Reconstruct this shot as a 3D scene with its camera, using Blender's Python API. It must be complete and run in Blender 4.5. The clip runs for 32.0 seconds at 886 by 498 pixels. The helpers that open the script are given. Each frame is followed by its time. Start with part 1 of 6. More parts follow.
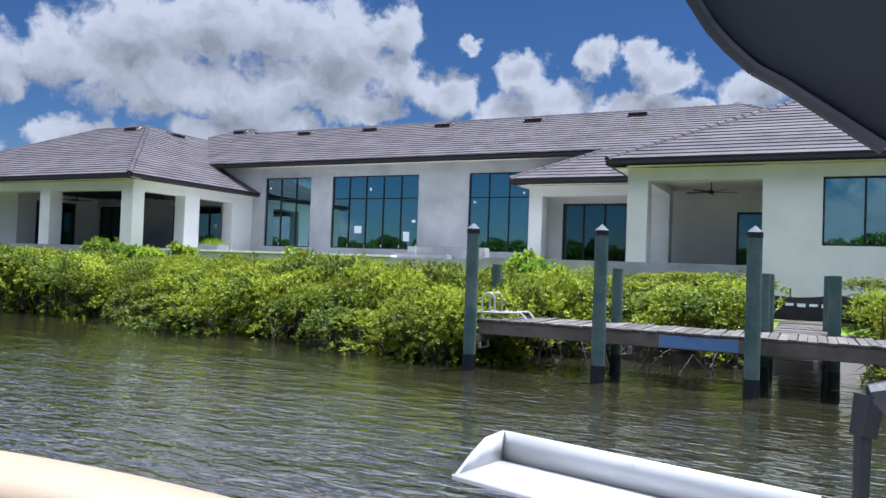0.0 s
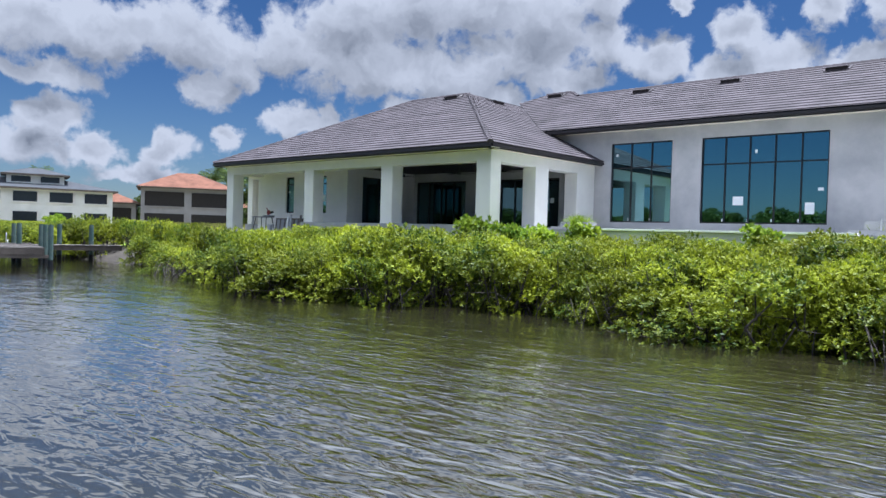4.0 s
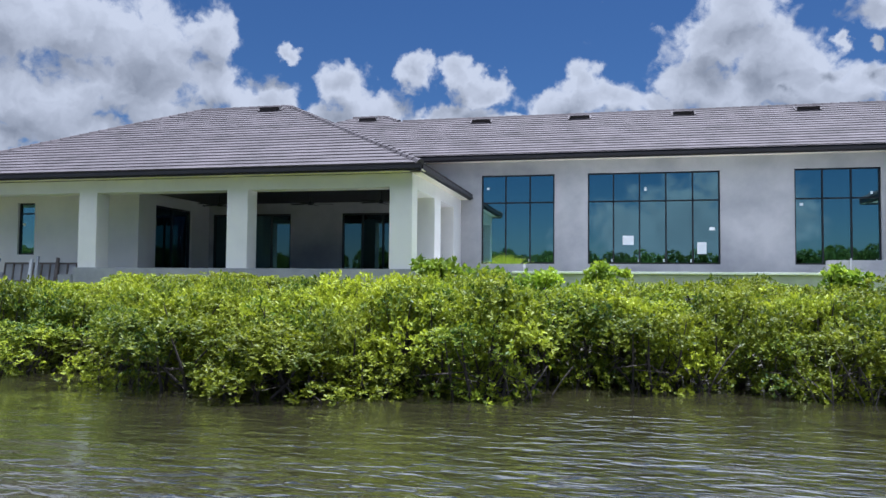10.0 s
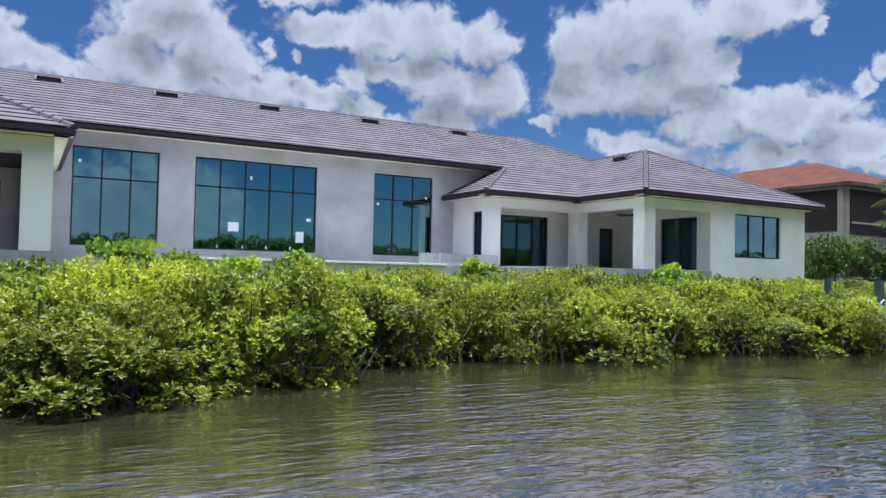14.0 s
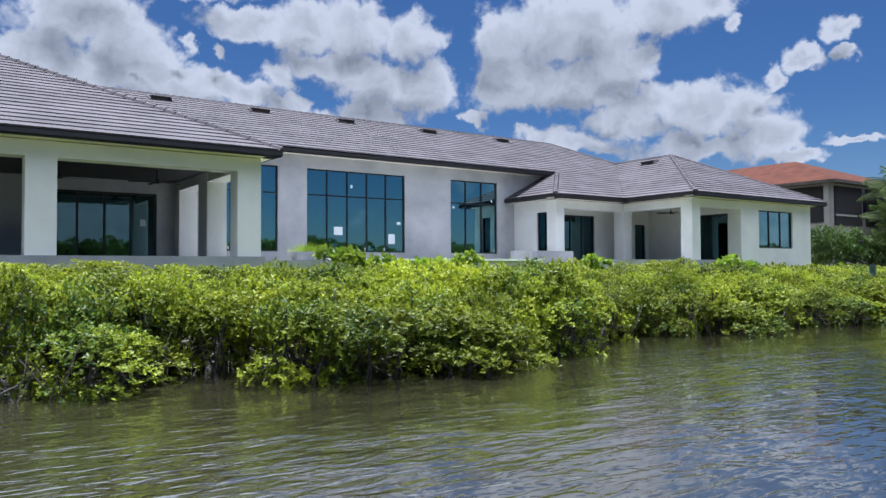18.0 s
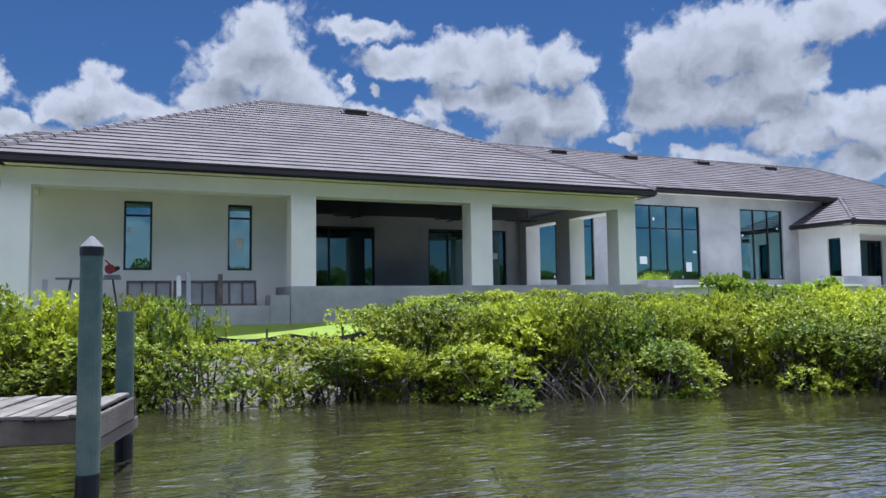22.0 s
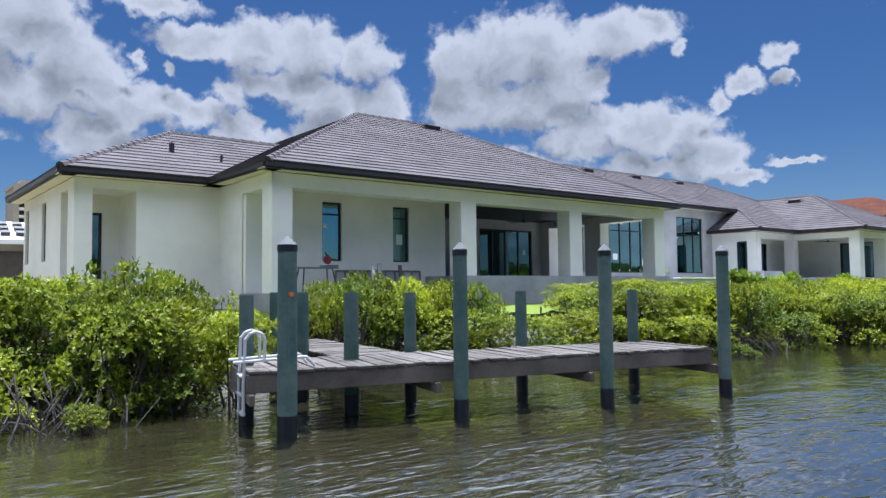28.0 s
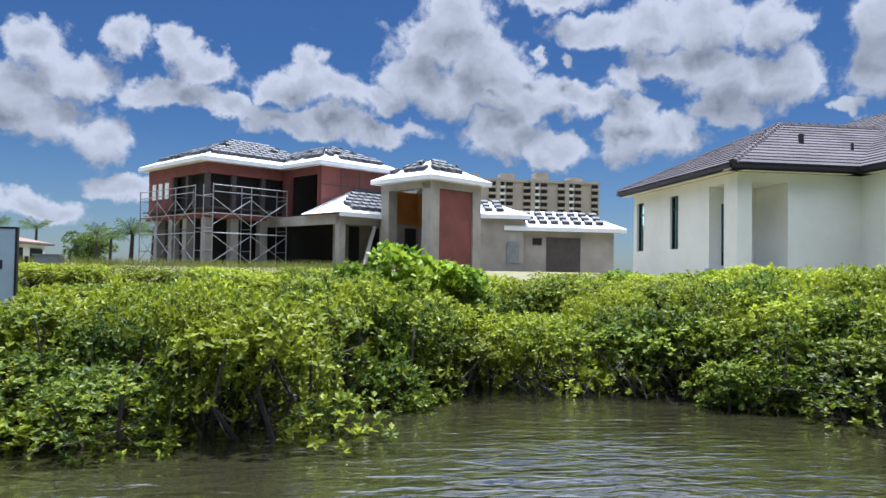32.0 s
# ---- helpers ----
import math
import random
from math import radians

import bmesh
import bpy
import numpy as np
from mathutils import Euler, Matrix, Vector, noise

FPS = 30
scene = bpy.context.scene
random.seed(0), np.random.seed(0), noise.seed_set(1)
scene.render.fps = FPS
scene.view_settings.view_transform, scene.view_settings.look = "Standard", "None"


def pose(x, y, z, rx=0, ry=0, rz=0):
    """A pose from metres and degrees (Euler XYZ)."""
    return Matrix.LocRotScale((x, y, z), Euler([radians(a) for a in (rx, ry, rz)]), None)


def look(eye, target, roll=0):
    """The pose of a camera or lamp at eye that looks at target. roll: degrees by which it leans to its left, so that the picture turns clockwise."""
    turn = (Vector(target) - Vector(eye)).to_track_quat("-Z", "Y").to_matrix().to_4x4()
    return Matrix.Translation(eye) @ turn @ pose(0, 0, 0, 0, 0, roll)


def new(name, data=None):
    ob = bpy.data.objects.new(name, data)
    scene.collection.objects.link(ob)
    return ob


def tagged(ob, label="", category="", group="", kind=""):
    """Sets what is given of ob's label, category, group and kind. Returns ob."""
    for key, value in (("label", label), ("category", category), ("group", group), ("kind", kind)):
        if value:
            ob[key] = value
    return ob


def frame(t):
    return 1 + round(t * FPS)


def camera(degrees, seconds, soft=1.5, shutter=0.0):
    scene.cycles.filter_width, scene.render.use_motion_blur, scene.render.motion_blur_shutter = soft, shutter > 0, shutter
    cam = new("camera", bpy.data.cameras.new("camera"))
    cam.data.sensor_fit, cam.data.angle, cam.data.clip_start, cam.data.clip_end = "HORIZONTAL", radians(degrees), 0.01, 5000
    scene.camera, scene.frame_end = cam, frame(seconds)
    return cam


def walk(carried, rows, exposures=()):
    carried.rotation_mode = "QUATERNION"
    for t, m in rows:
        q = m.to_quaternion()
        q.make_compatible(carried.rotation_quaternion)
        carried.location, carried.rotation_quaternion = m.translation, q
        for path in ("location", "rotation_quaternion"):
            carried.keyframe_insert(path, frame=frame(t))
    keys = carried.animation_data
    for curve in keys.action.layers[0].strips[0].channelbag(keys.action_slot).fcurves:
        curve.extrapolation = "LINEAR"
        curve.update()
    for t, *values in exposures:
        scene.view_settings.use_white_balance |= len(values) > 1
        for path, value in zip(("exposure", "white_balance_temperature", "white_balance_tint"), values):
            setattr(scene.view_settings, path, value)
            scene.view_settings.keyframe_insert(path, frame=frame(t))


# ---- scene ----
cam = camera(62.0, 32.0)
PATH = [
    (0, (22.726, -30.683, 2.121), (21.842, -28.889, 2.17), 2.1),
    (0.5, (21.918, -30.57, 2.117), (21.019, -28.784, 2.169), 2.1),
    (1, (20.923, -30.627, 2.119), (19.996, -28.855, 2.167), 1.9),
    (1.5, (19.809, -30.692, 2.112), (18.827, -28.951, 2.155), 1.9),
    (2, (18.884, -30.514, 2.116), (17.813, -28.825, 2.149), 1.9),
    (2.5, (17.723, -30.37, 2.121), (16.564, -28.741, 2.139), 1.9),
    (3, (16.477, -30.293, 2.129), (15.223, -28.735, 2.121), 2.0),
    (3.5, (15.333, -30.261, 2.138), (13.991, -28.779, 2.097), 1.7),
    (5.5, (10.253, -30.288, 2.162), (9.127, -28.636, 2.137), 0.7),
    (6, (9.198, -30.234, 2.157), (8.286, -28.454, 2.154), 0.3),
    (6.5, (8.196, -30.159, 2.154), (7.465, -28.297, 2.171), -0.0),
    (7, (7.23, -30.07, 2.154), (6.618, -28.166, 2.187), -0.4),
    (7.5, (6.424, -29.928, 2.157), (5.83, -28.018, 2.205), -0.4),
    (8, (5.599, -29.839, 2.158), (4.957, -27.945, 2.221), -0.3),
    (8.5, (4.69, -29.736, 2.156), (4.004, -27.858, 2.23), -0.1),
    (9, (3.813, -29.667, 2.158), (3.136, -27.786, 2.24), 0.2),
    (9.5, (2.934, -29.546, 2.159), (2.342, -27.637, 2.245), 0.4),
    (10, (2.056, -29.472, 2.154), (1.619, -27.522, 2.242), 0.5),
    (10.5, (1.318, -29.48, 2.146), (1.073, -27.497, 2.236), 0.2),
    (11, (0.523, -29.489, 2.14), (0.491, -27.491, 2.23), 0.1),
    (11.5, (-0.435, -29.477, 2.137), (-0.254, -27.486, 2.229), 0.2),
    (12, (-1.348, -29.42, 2.135), (-0.99, -27.454, 2.23), 0.4),
    (12.5, (-2.232, -29.282, 2.138), (-1.709, -27.353, 2.232), 0.6),
    (13, (-2.966, -29.287, 2.133), (-2.295, -27.404, 2.218), 1.0),
    (13.5, (-3.732, -29.328, 2.157), (-2.9, -27.511, 2.228), 1.2),
    (14, (-4.429, -29.328, 2.165), (-3.437, -27.593, 2.23), 1.2),
    (14.5, (-5.271, -29.228, 2.17), (-4.131, -27.586, 2.234), 0.9),
    (16.5, (-9.005, -29.276, 2.125), (-7.722, -27.742, 2.175), 0.7),
    (17, (-9.992, -29.18, 2.11), (-8.755, -27.608, 2.155), 0.6),
    (17.5, (-10.975, -29.103, 2.11), (-9.787, -27.495, 2.155), 0.2),
    (18, (-12.0, -29.003, 2.113), (-10.852, -27.367, 2.168), -0.3),
    (18.5, (-12.969, -28.805, 2.158), (-11.861, -27.142, 2.23), -0.7),
    (19, (-13.997, -28.736, 2.175), (-12.948, -27.036, 2.266), -0.7),
    (19.5, (-14.937, -28.525, 2.215), (-13.963, -26.781, 2.323), -0.4),
    (20, (-15.769, -28.206, 2.263), (-14.875, -26.421, 2.386), -0.2),
    (20.5, (-16.745, -28.151, 2.265), (-15.909, -26.339, 2.4), -0.0),
    (21, (-17.68, -28.155, 2.236), (-16.882, -26.327, 2.379), -0.1),
    (21.5, (-18.678, -28.177, 2.194), (-17.894, -26.342, 2.334), -0.2),
    (22, (-19.706, -28.139, 2.143), (-18.915, -26.306, 2.276), -0.7),
    (22.5, (-20.707, -28.11, 2.142), (-19.897, -26.286, 2.263), -0.8),
    (23, (-21.717, -27.988, 2.13), (-20.874, -26.178, 2.25), -0.8),
    (23.5, (-22.731, -27.972, 2.113), (-21.858, -26.177, 2.234), -0.5),
    (24, (-23.758, -27.91, 2.108), (-22.864, -26.126, 2.236), -0.3),
    (24.5, (-24.758, -27.872, 2.091), (-23.858, -26.09, 2.222), -0.1),
    (25, (-25.776, -27.83, 2.095), (-24.864, -26.055, 2.228), -0.3),
    (25.5, (-26.778, -27.789, 2.094), (-25.839, -26.028, 2.226), -0.2),
    (27.5, (-30.817, -27.296, 2.139), (-29.644, -25.68, 2.243), 0.4),
    (28, (-31.713, -27.074, 2.098), (-30.466, -25.514, 2.204), -0.6),
    (28.5, (-32.719, -26.983, 2.015), (-31.557, -25.359, 2.122), -1.3),
    (29, (-33.75, -27.04, 2.084), (-33.015, -25.181, 2.166), -0.3),
    (29.5, (-34.718, -26.978, 2.077), (-34.35, -25.013, 2.142), 0.3),
    (30, (-35.803, -26.742, 2.073), (-35.602, -24.753, 2.142), 0.7),
    (30.5, (-36.939, -26.609, 2.066), (-36.796, -24.615, 2.136), 1.1),
    (31, (-37.93, -26.227, 2.1), (-37.798, -24.232, 2.166), 1.3),
    (31.5, (-38.774, -25.713, 2.151), (-38.603, -23.721, 2.211), 1.2),
    (32, (-39.477, -25.279, 2.168), (-39.174, -23.303, 2.228), 0.9),
]
walk(cam, [(t, look(eye, target, roll)) for t, eye, target, roll in PATH])

# ---- world and light ----
WATER = 0.2
SUN_AZ, SUN_EL = radians(35), radians(78)      # azimuth from +y towards +x
scene.view_settings.exposure = 1.46
scene.view_settings.use_white_balance = True
scene.view_settings.white_balance_temperature = 5560
scene.view_settings.white_balance_tint = 14
BLUE, CLOUD = 0.0228, 0.245
WARP, PUFF = 4.2, 0.42

world = bpy.data.worlds.new("sky")
scene.world = world
world.use_nodes = True


def node(tree, kind, **values):
    n = tree.nodes.new(kind)
    for key, value in values.items():
        if key in n.inputs:
            n.inputs[key].default_value = value
    return n


# cloud heads as (bearing from +y, elevation, half width, half height) in degrees
CLOUD_TOWER = [(9.6, 19.7, 2.9, 2.2), (8.0, 17.4, 3.1, 2.2), (11.6, 16.6, 2.7, 2.8), (6.1, 14.7, 2.7, 2.1), (9.2, 13.9, 3.5, 2.1), (13.6, 13.9, 2.9, 1.9), (15.8, 12.6, 2.6, 1.3), (17.1, 20.2, 3.5, 0.9)]
CLOUDS_LOW = [(-20.4, 14.7, 2.0, 1.4), (-18.0, 13.2, 2.8, 1.4), (-14.9, 16.1, 1.5, 1.2), (-11.6, 15.7, 1.3, 1.3), (-10.1, 14.7, 2.4, 1.2), (-12.2, 12.7, 3.5, 1.1), (-2.2, 15.2, 1.8, 1.2), (-3.4, 13.6, 2.7, 1.3), (0.4, 13.6, 3.5, 1.3), (3.9, 13.2, 2.6, 1.2), (-7.5, 12.1, 3.7, 0.7), (18.4, 15.9, 0.7, 0.6), (20.1, 12.9, 2.0, 1.1), (22.9, 12.2, 1.7, 0.7)]
CLOUD_BAND = [(20.4, 18.1, 3.4, 1.2), (24.4, 18.2, 3.8, 1.6), (28.6, 18.3, 3.4, 1.9), (32.9, 17.5, 2.0, 1.8), (26.1, 15.7, 3.6, 1.3), (30.0, 14.1, 3.7, 1.8), (33.4, 13.8, 2.6, 2.1), (30.0, 11.8, 2.6, 0.9), (22.6, 14.4, 1.7, 1.3), (18.1, 13.4, 2.1, 1.1), (23.7, 12.4, 1.3, 0.8), (13.3, 15.6, 0.6, 0.6), (15.8, 16.3, 0.8, 0.6)]
CLOUD_BIG = [(39.5, 16.9, 2.3, 2.3), (43.1, 18.1, 3.7, 2.6), (47.4, 17.7, 4.1, 2.6), (51.7, 18.5, 3.1, 1.9), (49.2, 15.2, 3.2, 2.2), (44.4, 14.0, 4.8, 2.1), (40.5, 13.6, 2.9, 1.8), (48.1, 12.3, 2.1, 0.9), (37.8, 11.7, 1.1, 0.5), (55.1, 19.0, 1.7, 1.0), (56.4, 17.4, 0.7, 0.9)]
CLOUD_EAST = [(51.8, 12.2, 1.9, 1.3), (49.2, 10.9, 3.2, 1.2), (54.3, 11.2, 3.5, 1.7), (57.6, 11.2, 2.4, 1.9), (59.2, 9.4, 1.9, 1.5), (42.7, 10.0, 2.2, 0.9), (45.8, 9.3, 3.5, 0.9), (54.7, 8.7, 4.8, 1.1), (60.9, 8.1, 2.3, 0.5), (59.3, 13.5, 1.0, 0.8), (61.3, 14.6, 1.4, 0.7), (63.9, 15.9, 1.3, 0.8), (64.1, 14.0, 1.0, 0.5), (64.6, 9.0, 1.7, 0.3)]
CLOUD_WEST = [(-49.1, 15.5, 4.0, 3.0), (-44.1, 16.9, 4.4, 2.7), (-39.2, 17.1, 3.8, 2.5), (-34.7, 16.4, 3.6, 2.9), (-30.3, 17.9, 2.4, 2.2), (-36.3, 13.4, 4.4, 2.2), (-42.2, 12.2, 5.5, 2.1), (-47.8, 12.4, 3.7, 2.0), (-29.9, 14.2, 2.8, 2.0), (-26.2, 13.3, 2.3, 1.6), (-39.1, 10.3, 4.4, 1.0), (-44.4, 9.6, 2.8, 0.9), (-50.2, 6.8, 1.3, 0.8), (-45.8, 7.9, 1.7, 0.6), (-33.0, 11.8, 3.4, 1.1), (-25.1, 16.9, 1.1, 0.5)]
CLOUD_FAR_WEST = [(-71.7, 13.0, 4.8, 1.9), (-66.5, 13.2, 4.9, 2.0), (-61.3, 13.6, 4.2, 2.2), (-57.8, 12.2, 2.2, 2.2), (-54.0, 13.9, 2.9, 2.4), (-70.7, 10.2, 3.5, 1.0), (-59.8, 9.8, 2.0, 1.3), (-50.6, 12.5, 3.4, 2.4), (-53.8, 8.4, 2.1, 1.1), (-50.9, 8.8, 1.5, 0.9), (-58.4, 6.7, 1.1, 0.8), (-70.0, 7.3, 1.9, 1.4), (-71.3, 5.1, 2.7, 1.4), (-67.5, 5.4, 1.7, 1.2), (-62.7, 5.5, 1.6, 1.4), (-64.5, 3.7, 3.3, 0.9)]
CLOUDS_UNDER = [(-20.6, 10.1, 2.9, 1.7), (-16.2, 9.3, 2.4, 1.8), (-22.0, 11.9, 2.3, 1.6), (-2.1, 11.3, 4.7, 1.0), (4.0, 10.7, 3.7, 0.8), (13.2, 10.7, 3.3, 1.8), (17.2, 9.4, 2.8, 1.3), (23.1, 10.4, 2.7, 1.9), (-14.8, 5.6, 2.5, 1.0), (-19.7, 3.7, 2.6, 1.0), (26.0, 10.5, 2.6, 1.4)]
HEADS = CLOUD_TOWER + CLOUDS_LOW + CLOUD_BAND + CLOUD_BIG + CLOUD_EAST + CLOUD_WEST + CLOUD_FAR_WEST + CLOUDS_UNDER


def build_sky():
    t = world.node_tree
    t.nodes.clear()
    out = t.nodes.new("ShaderNodeOutputWorld")
    sky = t.nodes.new("ShaderNodeTexSky")
    sky.sky_type, sky.sun_disc = "NISHITA", False
    sky.sun_elevation, sky.sun_rotation = SUN_EL, SUN_AZ
    sky.altitude, sky.air_density, sky.dust_density, sky.ozone_density = 0, 1.0, 0.3, 4.0

    def math_node(op, a, b=None, c=None, clamp=False):
        m = t.nodes.new("ShaderNodeMath")
        m.operation, m.use_clamp = op, clamp
        for i, v in enumerate((a, b, c)):
            if v is None:
                continue
            if isinstance(v, (int, float)):
                m.inputs[i].default_value = v
            else:
                t.links.new(v, m.inputs[i])
        return m.outputs[0]

    def ramp(value, a, b, lo=0.0, hi=1.0, smooth=True):
        r = t.nodes.new("ShaderNodeMapRange")
        r.interpolation_type = "SMOOTHSTEP" if smooth else "LINEAR"
        for key, v in (("From Min", a), ("From Max", b), ("To Min", lo), ("To Max", hi)):
            r.inputs[key].default_value = v
        t.links.new(value, r.inputs["Value"])
        return r.outputs[0]

    deep = t.nodes.new("ShaderNodeMix")
    deep.data_type, deep.blend_type = "RGBA", "MULTIPLY"
    deep.inputs["Factor"].default_value = 1.0
    haze = t.nodes.new("ShaderNodeMix")
    haze.data_type = "RGBA"
    haze.inputs["A"].default_value, haze.inputs["B"].default_value = (0.90, 1.02, 1.12, 1), (0.58, 0.79, 1.02, 1)
    t.links.new(sky.outputs[0], deep.inputs["A"])
    blue = node(t, "ShaderNodeBackground", Strength=BLUE)
    t.links.new(deep.outputs["Result"], blue.inputs[0])
    co = t.nodes.new("ShaderNodeTexCoord")
    sep = t.nodes.new("ShaderNodeSeparateXYZ")
    t.links.new(co.outputs["Generated"], sep.inputs[0])
    az = math_node("MULTIPLY", math_node("ARCTAN2", sep.outputs[0], sep.outputs[1]), 57.296)
    el = math_node("MULTIPLY", math_node("ARCSINE", sep.outputs[2]), 57.296)

    def place(da, de):
        p = t.nodes.new("ShaderNodeCombineXYZ")
        t.links.new(math_node("ADD", az, da), p.inputs[0]), t.links.new(math_node("ADD", el, de), p.inputs[1])
        return p.outputs[0]

    wide = node(t, "ShaderNodeTexNoise", Scale=2.1, Detail=3.0, Roughness=0.5)
    t.links.new(co.outputs["Generated"], wide.inputs["Vector"])

    t.links.new(ramp(el, 0.0, 14.0), haze.inputs["Factor"]), t.links.new(haze.outputs["Result"], deep.inputs["B"])

    def masses(p):
        best = None
        for c, e, ra, re_ in HEADS:
            v = t.nodes.new("ShaderNodeVectorMath")
            v.operation = "MULTIPLY_ADD"
            t.links.new(p, v.inputs[0])
            v.inputs[1].default_value, v.inputs[2].default_value = (1 / ra, 1 / re_, 0), (-c / ra, -e / re_, 0)
            ln = t.nodes.new("ShaderNodeVectorMath")
            ln.operation = "LENGTH"
            t.links.new(v.outputs[0], ln.inputs[0])
            best = ln.outputs["Value"] if best is None else math_node("SMOOTH_MIN", best, ln.outputs["Value"], 0.22)
        # high cloud round the sun, added above sight to brighten walls and water, and a low line of cloud elsewhere
        over = math_node("SUBTRACT", ramp(wide.outputs["Fac"], 0.32, 0.54, 1.9, 0.3), math_node("ADD", ramp(el, 21.0, 32.0, -1.2, 0.6), math_node("MULTIPLY", ramp(el, 22.0, 29.0), ramp(math_node("ABSOLUTE", az), 28.0, 50.0, 0.0, 0.8))))
        low = math_node("ADD", ramp(wide.outputs["Fac"], 0.40, 0.62, 1.7, 0.5), ramp(el, 3.0, 13.0, 0.0, 1.2))
        away = ramp(math_node("ABSOLUTE", az), 72.0, 84.0, 2.0, 0.0)
        return math_node("MINIMUM", math_node("MINIMUM", best, over), math_node("ADD", low, away))

    def vector(op, a, b):
        v = t.nodes.new("ShaderNodeVectorMath")
        v.operation = op
        for i, w in enumerate((a, b)):
            if isinstance(w, tuple):
                v.inputs[i].default_value = w
            else:
                t.links.new(w, v.inputs[i])
        return v.outputs[0]

    def billows(p):
        puff = t.nodes.new("ShaderNodeTexVoronoi")
        puff.feature = "SMOOTH_F1"
        for key, v in (("Scale", 0.36), ("Smoothness", 0.35), ("Detail", 2.0), ("Roughness", 0.55), ("Lacunarity", 2.3)):
            puff.inputs[key].default_value = v
        t.links.new(p, puff.inputs["Vector"])
        return puff.outputs["Distance"]

    flat = place(0, 0)
    curl = node(t, "ShaderNodeTexNoise", Scale=0.30, Detail=6.0, Roughness=0.56)
    t.links.new(flat, curl.inputs["Vector"])
    bent = vector("MULTIPLY", vector("SUBTRACT", curl.outputs["Color"], (0.5, 0.5, 0.5)), (WARP * 1.2, WARP, 0))
    p0 = vector("ADD", flat, bent)
    p1, p2 = vector("ADD", p0, (0.5, 2.1, 0)), vector("ADD", p0, (0.25, 0.8, 0))
    m0, m1 = masses(p0), masses(p1)
    n0, n2 = billows(p0), billows(p2)
    body = math_node("SUBTRACT", 1.0, m0)
    wisp = node(t, "ShaderNodeTexNoise", Scale=0.75, Detail=5.0, Roughness=0.6, Distortion=0.4)
    t.links.new(flat, wisp.inputs["Vector"])
    fray = math_node("MULTIPLY_ADD", wisp.outputs["Fac"], 0.9, -0.45)
    here = math_node("ADD", math_node("MULTIPLY_ADD", n0, -PUFF, 0.90 * PUFF + 0.22), math_node("ADD", body, fray))
    mask = ramp(here, -0.05, 0.46)
    top = ramp(math_node("SUBTRACT", m1, m0), -0.8, 0.8, -0.46, 0.40)
    crisp = ramp(math_node("SUBTRACT", n2, n0), -0.45, 0.45, -0.13, 0.13)
    thick = ramp(here, 0.1, 1.2, 0.32, -0.22)
    shade = math_node("ADD", math_node("ADD", top, 0.5), math_node("ADD", crisp, math_node("MULTIPLY_ADD", fray, 0.45, thick)), None, True)
    tone = t.nodes.new("ShaderNodeMix")
    tone.data_type = "RGBA"
    tone.inputs["A"].default_value, tone.inputs["B"].default_value = (0.315, 0.345, 0.395, 1), (0.94, 0.965, 1.0, 1)
    t.links.new(shade, tone.inputs["Factor"])
    # unseen high cloud made up to 5.2 times brighter as added fill light
    bright = math_node("MULTIPLY", ramp(el, 21.0, 38.0, 1.0, 5.2), CLOUD)
    white = t.nodes.new("ShaderNodeBackground")
    t.links.new(bright, white.inputs["Strength"])
    t.links.new(tone.outputs["Result"], white.inputs[0])
    mix = t.nodes.new("ShaderNodeMixShader")
    t.links.new(mask, mix.inputs[0]), t.links.new(blue.outputs[0], mix.inputs[1]), t.links.new(white.outputs[0], mix.inputs[2])
    t.links.new(mix.outputs[0], out.inputs[0])


build_sky()
sun = new("sun", bpy.data.lights.new("sun", "SUN"))
sun.data.energy, sun.data.angle, sun.data.color = 4.4, radians(0.53), (1.0, 0.965, 0.91)
sun_way = Vector((math.sin(SUN_AZ) * math.cos(SUN_EL), math.cos(SUN_AZ) * math.cos(SUN_EL), math.sin(SUN_EL)))
sun.matrix_world = look((0, 0, 60), Vector((0, 0, 60)) - sun_way)


